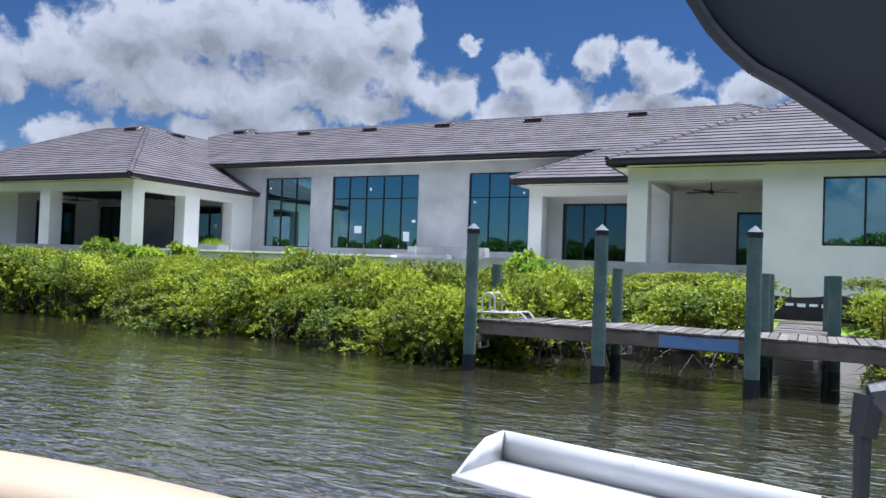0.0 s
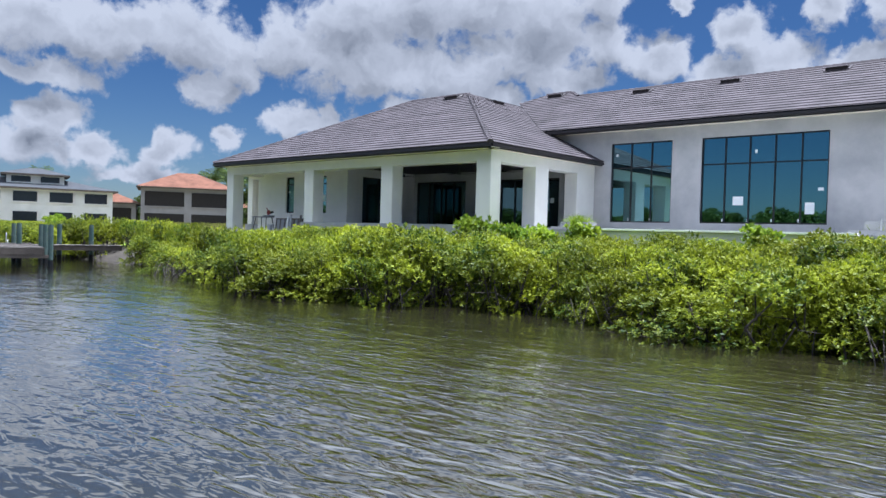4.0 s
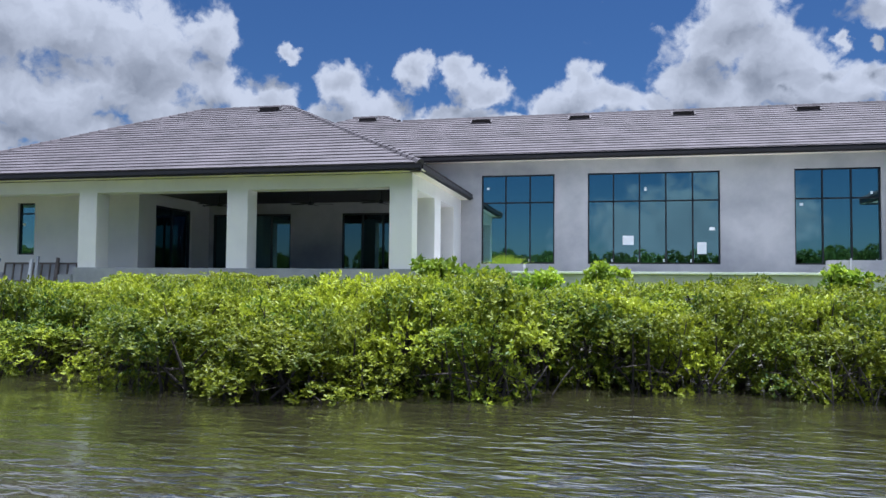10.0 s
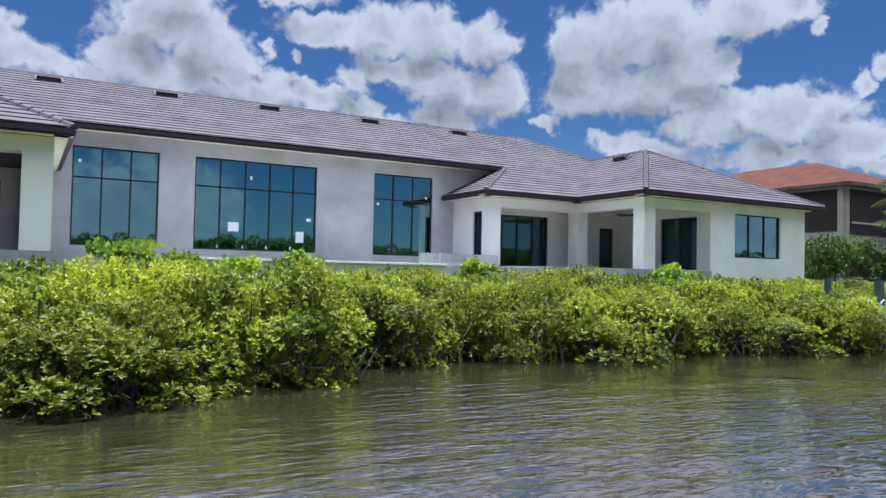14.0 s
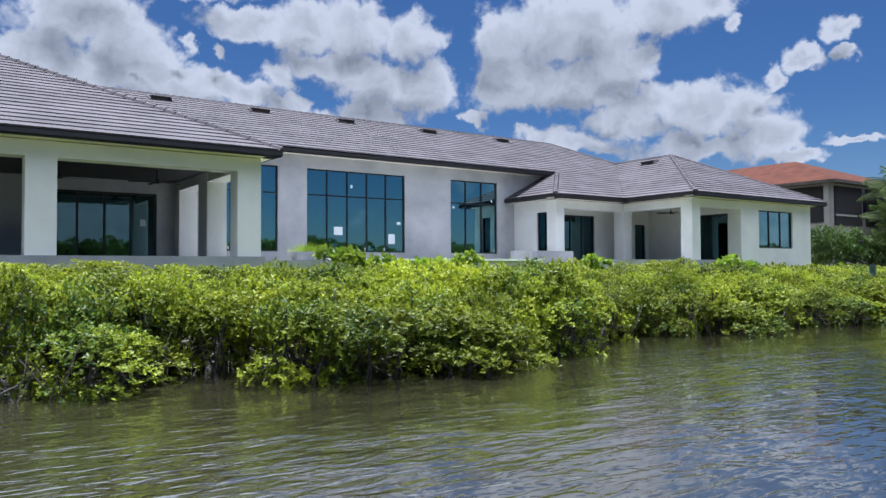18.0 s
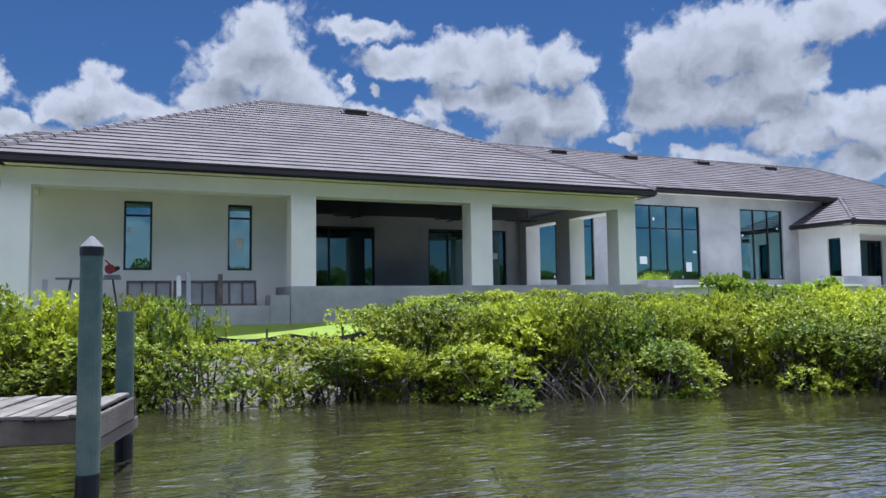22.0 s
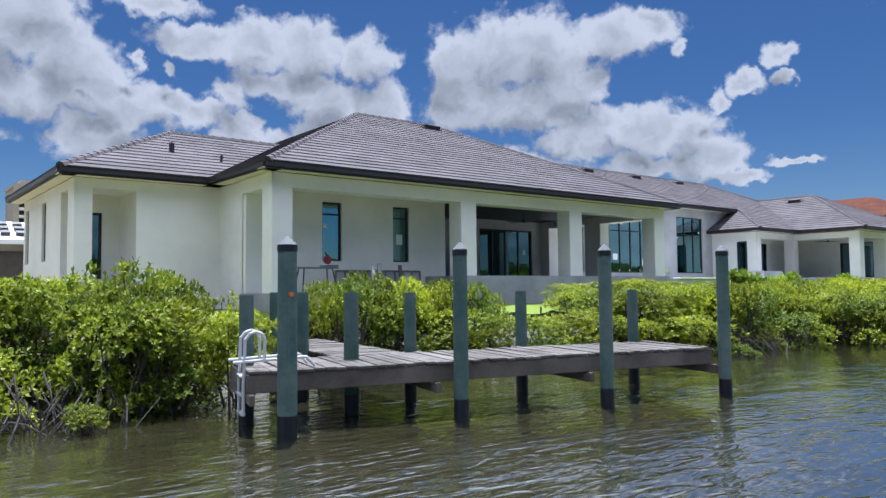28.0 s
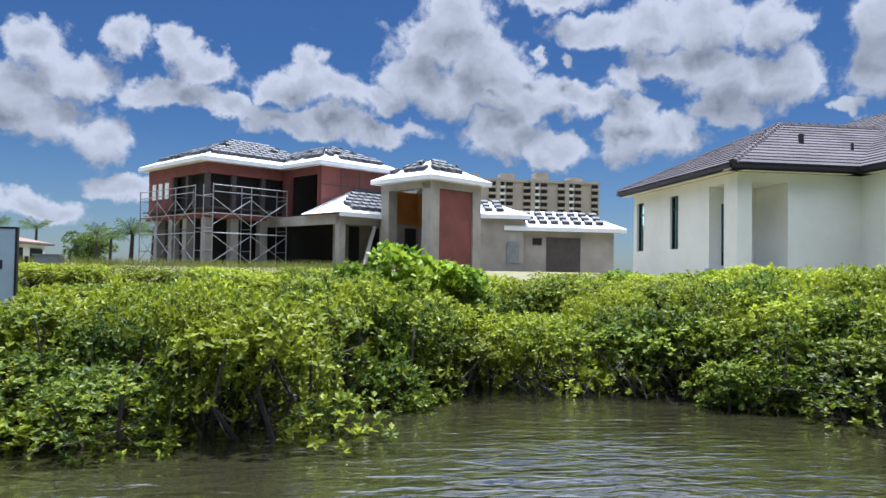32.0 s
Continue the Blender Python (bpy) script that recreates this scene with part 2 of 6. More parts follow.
# ---- materials ----
def material(name, color, rough=0.7, metal=0.0, vary=0.12, scale=3.0, grain=40.0, bump=0.15, tint=None, each=0.0, spec=0.5):
    """A surface with broad stains, fine grain and relief; tint: the colour of the stains; each: how much the pieces differ."""
    m = bpy.data.materials.new(name)
    m.use_nodes = True
    t = m.node_tree
    b = t.nodes["Principled BSDF"]
    b.inputs["Roughness"].default_value, b.inputs["Metallic"].default_value = rough, metal
    b.inputs["Specular IOR Level"].default_value = spec
    co = t.nodes.new("ShaderNodeTexCoord")
    geo = t.nodes.new("ShaderNodeNewGeometry")
    big = node(t, "ShaderNodeTexNoise", Scale=scale, Detail=5.0, Roughness=0.6)
    fine = node(t, "ShaderNodeTexNoise", Scale=grain, Detail=4.0, Roughness=0.7)
    t.links.new(geo.outputs["Position"], big.inputs["Vector"]), t.links.new(geo.outputs["Position"], fine.inputs["Vector"])
    mix = t.nodes.new("ShaderNodeMix")
    mix.data_type = "RGBA"
    dark = tint or tuple(c * (1 - 2.2 * vary) for c in color)
    mix.inputs["A"].default_value, mix.inputs["B"].default_value = (*dark, 1), (*color, 1)
    ramp = t.nodes.new("ShaderNodeMapRange")
    ramp.inputs["From Min"].default_value, ramp.inputs["From Max"].default_value = 0.3, 0.62
    t.links.new(big.outputs["Fac"], ramp.inputs["Value"]), t.links.new(ramp.outputs[0], mix.inputs["Factor"])
    hsv = t.nodes.new("ShaderNodeHueSaturation")
    t.links.new(mix.outputs["Result"], hsv.inputs["Color"])
    val = t.nodes.new("ShaderNodeMath")
    val.operation = "MULTIPLY_ADD"
    val.inputs[1].default_value, val.inputs[2].default_value = vary * 1.6, 1 - vary * 0.8
    t.links.new(fine.outputs["Fac"], val.inputs[0])
    last = val.outputs[0]
    if each:
        info = t.nodes.new("ShaderNodeObjectInfo")
        more = t.nodes.new("ShaderNodeMath")
        more.operation = "MULTIPLY_ADD"
        more.inputs[1].default_value, more.inputs[2].default_value = each, 1 - each / 2
        t.links.new(info.outputs["Random"], more.inputs[0])
        both = t.nodes.new("ShaderNodeMath")
        both.operation = "MULTIPLY"
        t.links.new(last, both.inputs[0]), t.links.new(more.outputs[0], both.inputs[1])
        last = both.outputs[0]
    t.links.new(last, hsv.inputs["Value"])
    t.links.new(hsv.outputs[0], b.inputs["Base Color"])
    if bump:
        bp = node(t, "ShaderNodeBump", Strength=bump, Distance=0.02)
        t.links.new(fine.outputs["Fac"], bp.inputs["Height"]), t.links.new(bp.outputs[0], b.inputs["Normal"])
    return m


def glass_material(name, tint, gloss):
    """A solar-control pane: tinted, with a mirror coat that grows towards grazing angles."""
    m = bpy.data.materials.new(name)
    m.use_nodes = True
    t = m.node_tree
    t.nodes.clear()
    out = t.nodes.new("ShaderNodeOutputMaterial")
    see = node(t, "ShaderNodeBsdfTransparent", Color=(*tint, 1))
    shine = node(t, "ShaderNodeBsdfGlossy", Color=(0.42, 0.74, 0.80, 1), Roughness=0.01)
    fres = node(t, "ShaderNodeLayerWeight", Blend=0.3)
    fac = t.nodes.new("ShaderNodeMath")
    fac.operation, fac.use_clamp = "MULTIPLY_ADD", True
    fac.inputs[1].default_value, fac.inputs[2].default_value = 0.6, gloss
    t.links.new(fres.outputs["Fresnel"], fac.inputs[0])
    wave = node(t, "ShaderNodeTexNoise", Scale=0.7, Detail=1.0)
    geo = t.nodes.new("ShaderNodeNewGeometry")
    t.links.new(geo.outputs["Position"], wave.inputs["Vector"])
    bp = node(t, "ShaderNodeBump", Strength=0.03, Distance=0.05)
    t.links.new(wave.outputs["Fac"], bp.inputs["Height"]), t.links.new(bp.outputs[0], shine.inputs["Normal"])
    mix = t.nodes.new("ShaderNodeMixShader")
    t.links.new(fac.outputs[0], mix.inputs[0]), t.links.new(see.outputs[0], mix.inputs[1]), t.links.new(shine.outputs[0], mix.inputs[2])
    t.links.new(mix.outputs[0], out.inputs[0])
    return m


def water_material():
    m = bpy.data.materials.new("canal_water")
    m.use_nodes = True
    t = m.node_tree
    b = t.nodes["Principled BSDF"]
    b.inputs["Roughness"].default_value, b.inputs["IOR"].default_value = 0.07, 2.0
    geo = t.nodes.new("ShaderNodeNewGeometry")
    murk = node(t, "ShaderNodeTexNoise", Scale=0.12, Detail=3.0)
    t.links.new(geo.outputs["Position"], murk.inputs["Vector"])
    mix = t.nodes.new("ShaderNodeMix")
    mix.data_type = "RGBA"
    mix.inputs["A"].default_value, mix.inputs["B"].default_value = (0.017, 0.0165, 0.009, 1), (0.033, 0.030, 0.014, 1)
    t.links.new(murk.outputs["Fac"], mix.inputs["Factor"]), t.links.new(mix.outputs["Result"], b.inputs["Base Color"])
    turn = t.nodes.new("ShaderNodeMapping")
    turn.inputs["Scale"].default_value = (0.62, 1.5, 1.0)
    turn.inputs["Rotation"].default_value = (0, 0, radians(8))
    t.links.new(geo.outputs["Position"], turn.inputs["Vector"])
    small = node(t, "ShaderNodeTexNoise", Scale=4.2, Detail=1.8, Roughness=0.45, Distortion=0.6)
    swell = node(t, "ShaderNodeTexNoise", Scale=1.0, Detail=1.0, Distortion=0.3)
    calm = node(t, "ShaderNodeTexNoise", Scale=0.10, Detail=2.0)
    for n in (small, swell):
        t.links.new(turn.outputs[0], n.inputs["Vector"])
    t.links.new(geo.outputs["Position"], calm.inputs["Vector"])
    gust = t.nodes.new("ShaderNodeMapRange")
    gust.inputs["From Min"].default_value, gust.inputs["From Max"].default_value = 0.35, 0.65
    gust.inputs["To Min"].default_value, gust.inputs["To Max"].default_value = 0.36, 1.0
    t.links.new(calm.outputs["Fac"], gust.inputs["Value"])
    b1 = node(t, "ShaderNodeBump", Distance=0.036)
    t.links.new(gust.outputs[0], b1.inputs["Strength"])
    b2 = node(t, "ShaderNodeBump", Strength=1.0, Distance=0.034)
    t.links.new(small.outputs["Fac"], b1.inputs["Height"]), t.links.new(swell.outputs["Fac"], b2.inputs["Height"])
    b.inputs["Coat Weight"].default_value, b.inputs["Coat Roughness"].default_value, b.inputs["Coat IOR"].default_value = 1.0, 0.05, 1.5
    t.links.new(b2.outputs[0], b1.inputs["Normal"]), t.links.new(b1.outputs[0], b.inputs["Normal"]), t.links.new(b1.outputs[0], b.inputs["Coat Normal"])
    return m


def leaf_material(name, color, other, back=0.5, rough=0.5, spec=0.28):
    """Leaves: each leaf differs, waxy, and light shines through."""
    m = bpy.data.materials.new(name)
    m.use_nodes = True
    t = m.node_tree
    b = t.nodes["Principled BSDF"]
    b.inputs["Roughness"].default_value = rough
    b.inputs["Specular IOR Level"].default_value = spec
    geo = t.nodes.new("ShaderNodeNewGeometry")
    info = t.nodes.new("ShaderNodeObjectInfo")
    patch = node(t, "ShaderNodeTexNoise", Scale=0.55, Detail=3.0)
    t.links.new(geo.outputs["Position"], patch.inputs["Vector"])
    add = t.nodes.new("ShaderNodeMath")
    add.operation = "MULTIPLY_ADD"
    add.inputs[1].default_value = 0.7
    t.links.new(geo.outputs["Random Per Island"], add.inputs[0])
    far = t.nodes.new("ShaderNodeMapRange")
    far.inputs["From Min"].default_value, far.inputs["From Max"].default_value = 0.35, 0.68
    far.inputs["To Min"].default_value, far.inputs["To Max"].default_value = -0.16, 0.62
    t.links.new(patch.outputs["Fac"], far.inputs["Value"]), t.links.new(far.outputs[0], add.inputs[2])
    mix = t.nodes.new("ShaderNodeMix")
    mix.data_type = "RGBA"
    mix.inputs["A"].default_value, mix.inputs["B"].default_value = (*color, 1), (*other, 1)
    t.links.new(add.outputs[0], mix.inputs["Factor"])
    hsv = t.nodes.new("ShaderNodeHueSaturation")
    val = t.nodes.new("ShaderNodeMath")
    val.operation = "MULTIPLY_ADD"
    val.inputs[1].default_value, val.inputs[2].default_value = 0.75, 0.6
    t.links.new(info.outputs["Random"], val.inputs[0]), t.links.new(val.outputs[0], hsv.inputs["Value"])
    t.links.new(mix.outputs["Result"], hsv.inputs["Color"]), t.links.new(hsv.outputs[0], b.inputs["Base Color"])
    thin = t.nodes.new("ShaderNodeBsdfTranslucent")
    t.links.new(hsv.outputs[0], thin.inputs["Color"])
    both = t.nodes.new("ShaderNodeMixShader")
    both.inputs[0].default_value = back
    t.links.new(b.outputs[0], both.inputs[1]), t.links.new(thin.outputs[0], both.inputs[2])
    t.links.new(both.outputs[0], t.nodes["Material Output"].inputs["Surface"])
    return m


STUCCO = material("painted_stucco", (0.80, 0.78, 0.72), 0.85, vary=0.05, scale=0.7, grain=60, bump=0.25)
RAW = material("raw_grey_stucco", (0.50, 0.49, 0.475), 0.9, vary=0.16, scale=0.42, grain=30, bump=0.3, tint=(0.30, 0.30, 0.305))
SOFFIT = material("cream_soffit", (0.76, 0.70, 0.58), 0.8, vary=0.05, scale=1.0)
CONCRETE = material("concrete", (0.37, 0.37, 0.365), 0.9, vary=0.14, scale=0.9, grain=30, bump=0.3, tint=(0.23, 0.235, 0.245))
COPING = material("white_coping", (0.82, 0.81, 0.78), 0.6, vary=0.05)
TILE = material("grey_roof_tile", (0.080, 0.069, 0.075), 0.78, vary=0.20, scale=0.8, grain=9.0, bump=0.2, each=0.22, spec=0.22)
FASCIA = material("dark_fascia", (0.022, 0.018, 0.018), 0.45, vary=0.1)
BLACK = material("black_aluminium", (0.012, 0.012, 0.013), 0.35, vary=0.08, bump=0)
GLASS = glass_material("tinted_glass", (0.16, 0.30, 0.32), 0.42)
DOORGLASS = glass_material("dark_door_glass", (0.10, 0.13, 0.17), 0.16)
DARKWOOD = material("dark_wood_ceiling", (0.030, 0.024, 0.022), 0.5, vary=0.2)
INSIDE = material("bare_inner_wall", (0.30, 0.30, 0.30), 0.9, vary=0.1)
GRASS = material("lawn", (0.150, 0.225, 0.020), 0.9, vary=0.22, scale=0.4, grain=22, bump=0.8, tint=(0.105, 0.125, 0.030), spec=0.2)
DRYGRASS = material("dry_plot_grass", (0.135, 0.135, 0.062), 0.95, vary=0.25, scale=0.5, grain=22, bump=0.8, tint=(0.20, 0.17, 0.11), spec=0.2)
MUD = material("wet_dark_mud", (0.028, 0.022, 0.016), 0.7, vary=0.3, scale=1.2, grain=14, bump=0.8, tint=(0.05, 0.042, 0.03))
WOOD = material("weathered_plank", (0.125, 0.112, 0.102), 0.9, vary=0.28, scale=2.6, grain=16, bump=0.7, tint=(0.062, 0.054, 0.047), each=0.55, spec=0.25)
BEAM = material("old_dock_beam", (0.115, 0.095, 0.078), 0.9, vary=0.25, scale=1.4, grain=18, bump=0.5)
PILE = material("green_pile_wrap", (0.032, 0.072, 0.064), 0.85, vary=0.30, scale=1.9, grain=14, bump=0.7, tint=(0.085, 0.115, 0.10))
WET = material("wet_black_pile", (0.008, 0.009, 0.012), 0.35, vary=0.2)
CAPM = material("grey_pile_cap", (0.10, 0.105, 0.115), 0.8, vary=0.1)
LEAF = leaf_material("mangrove_leaf", (0.028, 0.068, 0.011), (0.285, 0.325, 0.014), 0.40, 0.48, 0.22)
LEAF2 = leaf_material("sea_grape_leaf", (0.085, 0.165, 0.014), (0.28, 0.36, 0.022), 0.45)
BARK = material("grey_bark", (0.046, 0.036, 0.030), 0.9, vary=0.25, scale=6)
WATERM = water_material()
CANVAS = material("navy_canvas", (0.010, 0.013, 0.022), 0.75, vary=0.12, grain=120)
GEL = material("white_gelcoat", (0.46, 0.46, 0.46), 0.25, vary=0.03, bump=0)
VINYL = material("beige_vinyl", (0.27, 0.20, 0.13), 0.45, vary=0.05, grain=90)
RUBBER = material("black_rubber", (0.015, 0.015, 0.016), 0.5, vary=0.1)


# ---- building helpers ----
def box(bm, x0, x1, y0, y1, z0, z1, soft=0.0):
    v = [bm.verts.new((x, y, z)) for x in (x0, x1) for y in (y0, y1) for z in (z0, z1)]
    faces = [bm.faces.new([v[i] for i in f]) for f in ((0, 1, 3, 2), (4, 6, 7, 5), (0, 4, 5, 1), (2, 3, 7, 6), (0, 2, 6, 4), (1, 5, 7, 3))]
    if soft:
        edges = list({e for f in faces for e in f.edges})
        bmesh.ops.bevel(bm, geom=edges, offset=soft, segments=2, affect="EDGES")
    return faces


def tube(bm, a, b, r0, r1=None, sides=10, cap=True):
    a, b = Vector(a), Vector(b)
    r1 = r0 if r1 is None else r1
    turn = (b - a).to_track_quat("Z", "Y").to_matrix()
    rings = []
    for p, r in ((a, r0), (b, r1)):
        rings.append([bm.verts.new(p + turn @ Vector((r * math.cos(k * math.tau / sides), r * math.sin(k * math.tau / sides), 0))) for k in range(sides)])
    for k in range(sides):
        bm.faces.new((rings[0][k], rings[0][(k + 1) % sides], rings[1][(k + 1) % sides], rings[1][k]))
    if cap:
        bm.faces.new(rings[0][::-1]), bm.faces.new(rings[1])


def mesh_of(name, bm, mat, smooth=False):
    me = bpy.data.meshes.new(name)
    bm.normal_update()
    bm.to_mesh(me)
    bm.free()
    for m in mat if isinstance(mat, (list, tuple)) else [mat]:
        me.materials.append(m)
    if smooth:
        me.shade_smooth()
    return me


def part(name, bm, mat, parent=None, label="", smooth=False):
    ob = new(name, mesh_of(name, bm, mat, smooth))
    if parent is not None:
        ob.parent = parent
    if label:
        ob["label"] = label
    return ob


def block(name, mat, parent, *dims, soft=0.0, label=""):
    bm = bmesh.new()
    box(bm, *dims, soft=soft)
    return part(name, bm, mat, parent, label)


def thing(name, label, category, group="", kind="", at=(0, 0, 0)):
    ob = new(name)
    ob.location = at
    ob.empty_display_size = 0.2
    return tagged(ob, label, category, group, kind)


def wall(name, axis, a0, a1, face, thick, z0, z1, holes, mat, parent, label=""):
    """A wall along x (axis 'x', its outer face at y = face) or along y, with holes (a0, a1, z0, z1) right through it."""
    cuts_a = sorted({a0, a1, *[h[0] for h in holes], *[h[1] for h in holes]})
    cuts_z = sorted({z0, z1, *[h[2] for h in holes], *[h[3] for h in holes]})
    bm = bmesh.new()
    for i in range(len(cuts_a) - 1):
        for k in range(len(cuts_z) - 1):
            ma, mz = (cuts_a[i] + cuts_a[i + 1]) / 2, (cuts_z[k] + cuts_z[k + 1]) / 2
            if any(h[0] < ma < h[1] and h[2] < mz < h[3] for h in holes):
                continue
            s0, s1 = sorted((face, face + thick))
            if axis == "x":
                box(bm, cuts_a[i], cuts_a[i + 1], s0, s1, cuts_z[k], cuts_z[k + 1])
            else:
                box(bm, s0, s1, cuts_a[i], cuts_a[i + 1], cuts_z[k], cuts_z[k + 1])
    bmesh.ops.remove_doubles(bm, verts=bm.verts, dist=0.001)
    inner = [f for f in bm.faces if sum(1 for g in bm.faces if g is not f and set(g.verts) == set(f.verts))]
    bmesh.ops.delete(bm, geom=inner, context="FACES")
    bmesh.ops.recalc_face_normals(bm, faces=bm.faces)
    return part(name, bm, mat, parent, label)


WINDOWS = [0]


def window(axis, a0, a1, z0, z1, face, cols, transom=None, deep=0.08, pane_marks=(), label="black-framed window with tinted glass", door=False):
    """A framed window or sliding door standing in its opening: frame, mullions, panes; face: the wall's outer face, deep: its setback."""
    WINDOWS[0] += 1
    th = thing(("door_%d" if door else "window_%d") % WINDOWS[0], label, "door" if door else "window", kind="structure")
    sgn = 1 if deep > 0 else -1

    def bar(name, b0, b1, y0, y1, c0, c1, mat, lab=""):
        if axis == "x":
            return block(name, mat, th, b0, b1, min(y0, y1), max(y0, y1), c0, c1, label=lab)
        return block(name, mat, th, min(y0, y1), max(y0, y1), b0, b1, c0, c1, label=lab)

    f0, f1 = face + deep, face + deep + sgn * 0.09
    w = 0.055 if not door else 0.075
    for b0, b1, c0, c1 in ((a0, a0 + w, z0, z1), (a1 - w, a1, z0, z1), (a0 + w, a1 - w, z0, z0 + w), (a0 + w, a1 - w, z1 - w, z1)):
        bar("window_frame", b0, b1, f0, f1, c0, c1, BLACK)
    step = (a1 - a0) / cols
    rows = [z0 + w, z1 - w] if transom is None else [z0 + w, transom, z1 - w]
    for k in range(1, cols):
        bar("mullion", a0 + k * step - w / 2, a0 + k * step + w / 2, f0 + sgn * 0.003, f1, z0 + w, z1 - w, BLACK)
    if transom is not None:
        for k in range(cols):
            bar("transom", a0 + k * step + w / 2, a0 + (k + 1) * step - w / 2, f0 + sgn * 0.005, f1, transom - w / 2, transom + w / 2, BLACK)
    g = face + deep + sgn * 0.045
    for k in range(cols):
        for j in range(len(rows) - 1):
            p = bar("pane", a0 + k * step + w / 2, a0 + (k + 1) * step - w / 2, g, g + sgn * 0.008, rows[j], rows[j + 1], DOORGLASS if door else GLASS)
            p.visible_shadow = False
    # paper stickers, and one reflection painted as a white patch
    for sa, sz, sw, sh in pane_marks:
        bar("pane_mark", a0 + sa, a0 + sa + sw, g - sgn * 0.006, g - sgn * 0.002, z0 + sz, z0 + sz + sh, PAPER, "white mark on the pane, paper sticker or painted reflection")
    return th


PAPER = material("white_paper", (0.80, 0.82, 0.80), 0.7, vary=0.04, bump=0)

# ---- ground and water ----
SHORE_X = [-70, -50, -44, -42, -40.5, -39.5, -38.6, -37, -35, -33.2, -32.4, -30, -28.5, -26.5, -25, -19, -17.5, -15, -13.5, -12.3, -11, -10, -7.9, -7, -6, -4.5, -2.6, -0.5, 0.9, 4, 7, 10, 13, 14.5, 15.5, 16.8, 17.6, 24, 32, 45, 80]
SHORE_Y = [-14, -15, -15.4, -16.7, -16.6, -15.7, -14.2, -13.2, -12.8, -14.3, -16.2, -14.9, -15.7, -15.7, -13.6, -13.0, -13.7, -14.2, -15.6, -15.3, -16.7, -15.9, -15.2, -16.5, -17.5, -17.7, -17.7, -17.2, -14.9, -15.0, -15.8, -15.9, -16.2, -15.7, -16.4, -16.7, -15.4, -15.2, -15, -15.5, -16]


def shore(x):
    return float(np.interp(x, SHORE_X, SHORE_Y))


def land(x, y):
    """Height of the ground."""
    s = max(shore(x), -15.0) + 1.2
    d = y - s
    if d < 0:
        h = max(-1.2, 0.2 + 0.6 * d)
    else:
        h = 0.2 + min(1.3, 0.32 * d)
    if y < -60:
        h = min(1.5, max(-1.2, -1.2 + 0.35 * (-64 - y)))
    if y > -1 and x < -27:
        h += min(0.7, 0.12 * (y + 1))
    return h


def build_ground():
    xs = [-2500, -900, -300, -140] + [-100 + 1.5 * i for i in range(121)] + [110, 150, 300, 900, 2500]
    ys = [-2500, -900, -300, -140, -100, -80, -72, -66, -62, -55, -40, -24] + [-22 + 0.8 * i for i in range(40)] + [12, 16, 24, 40, 80, 200, 500, 1200, 2800]
    vs = [(x, y, land(x, y)) for x in xs for y in ys]
    n = len(ys)
    fs = [(i * n + j, (i + 1) * n + j, (i + 1) * n + j + 1, i * n + j + 1) for i in range(len(xs) - 1) for j in range(n - 1)]
    me = bpy.data.meshes.new("ground")
    me.from_pydata(vs, [], fs)
    me.materials.append(DRYGRASS), me.materials.append(MUD), me.materials.append(GRASS)
    for p in me.polygons:
        if p.center.z < 0.95 and p.center.y > -30 and abs(p.center.x) < 100:
            p.material_index = 1
        elif -27.5 < p.center.x < 30 and -14 < p.center.y < -6.5:
            p.material_index = 2
    me.shade_smooth()
    tagged(new("ground", me), "grassy plot of land sloping to a canal", "ground", kind="structure")


build_ground()
bm = bmesh.new()
bm.faces.new([bm.verts.new(p) for p in ((-2500, -70, WATER), (2500, -70, WATER), (2500, -10, WATER), (-2500, -10, WATER))])
tagged(part("water", bm, WATERM), "rippled brown-green canal water under the sky", "water", kind="structure")

# ---- the main house ----
FLOOR, EAVE, SLOPE = 2.52, 5.68, 0.493
house = thing("house", "new single-storey stucco house with grey tiled hip roofs", "house")


def clip_band(poly, lo, hi):
    """The part of a flat polygon (u, v) between two heights v."""
    for sign, lim in ((1, lo), (-1, -hi)):
        out = []
        for i, p in enumerate(poly):
            q = poly[(i + 1) % len(poly)]
            a, b = sign * p[1] - lim, sign * q[1] - lim
            if a >= 0:
                out.append(p)
            if a * b < 0:
                s = a / (a - b)
                out.append((p[0] + s * (q[0] - p[0]), p[1] + s * (q[1] - p[1])))
        poly = out
        if len(poly) < 3:
            return []
    return poly


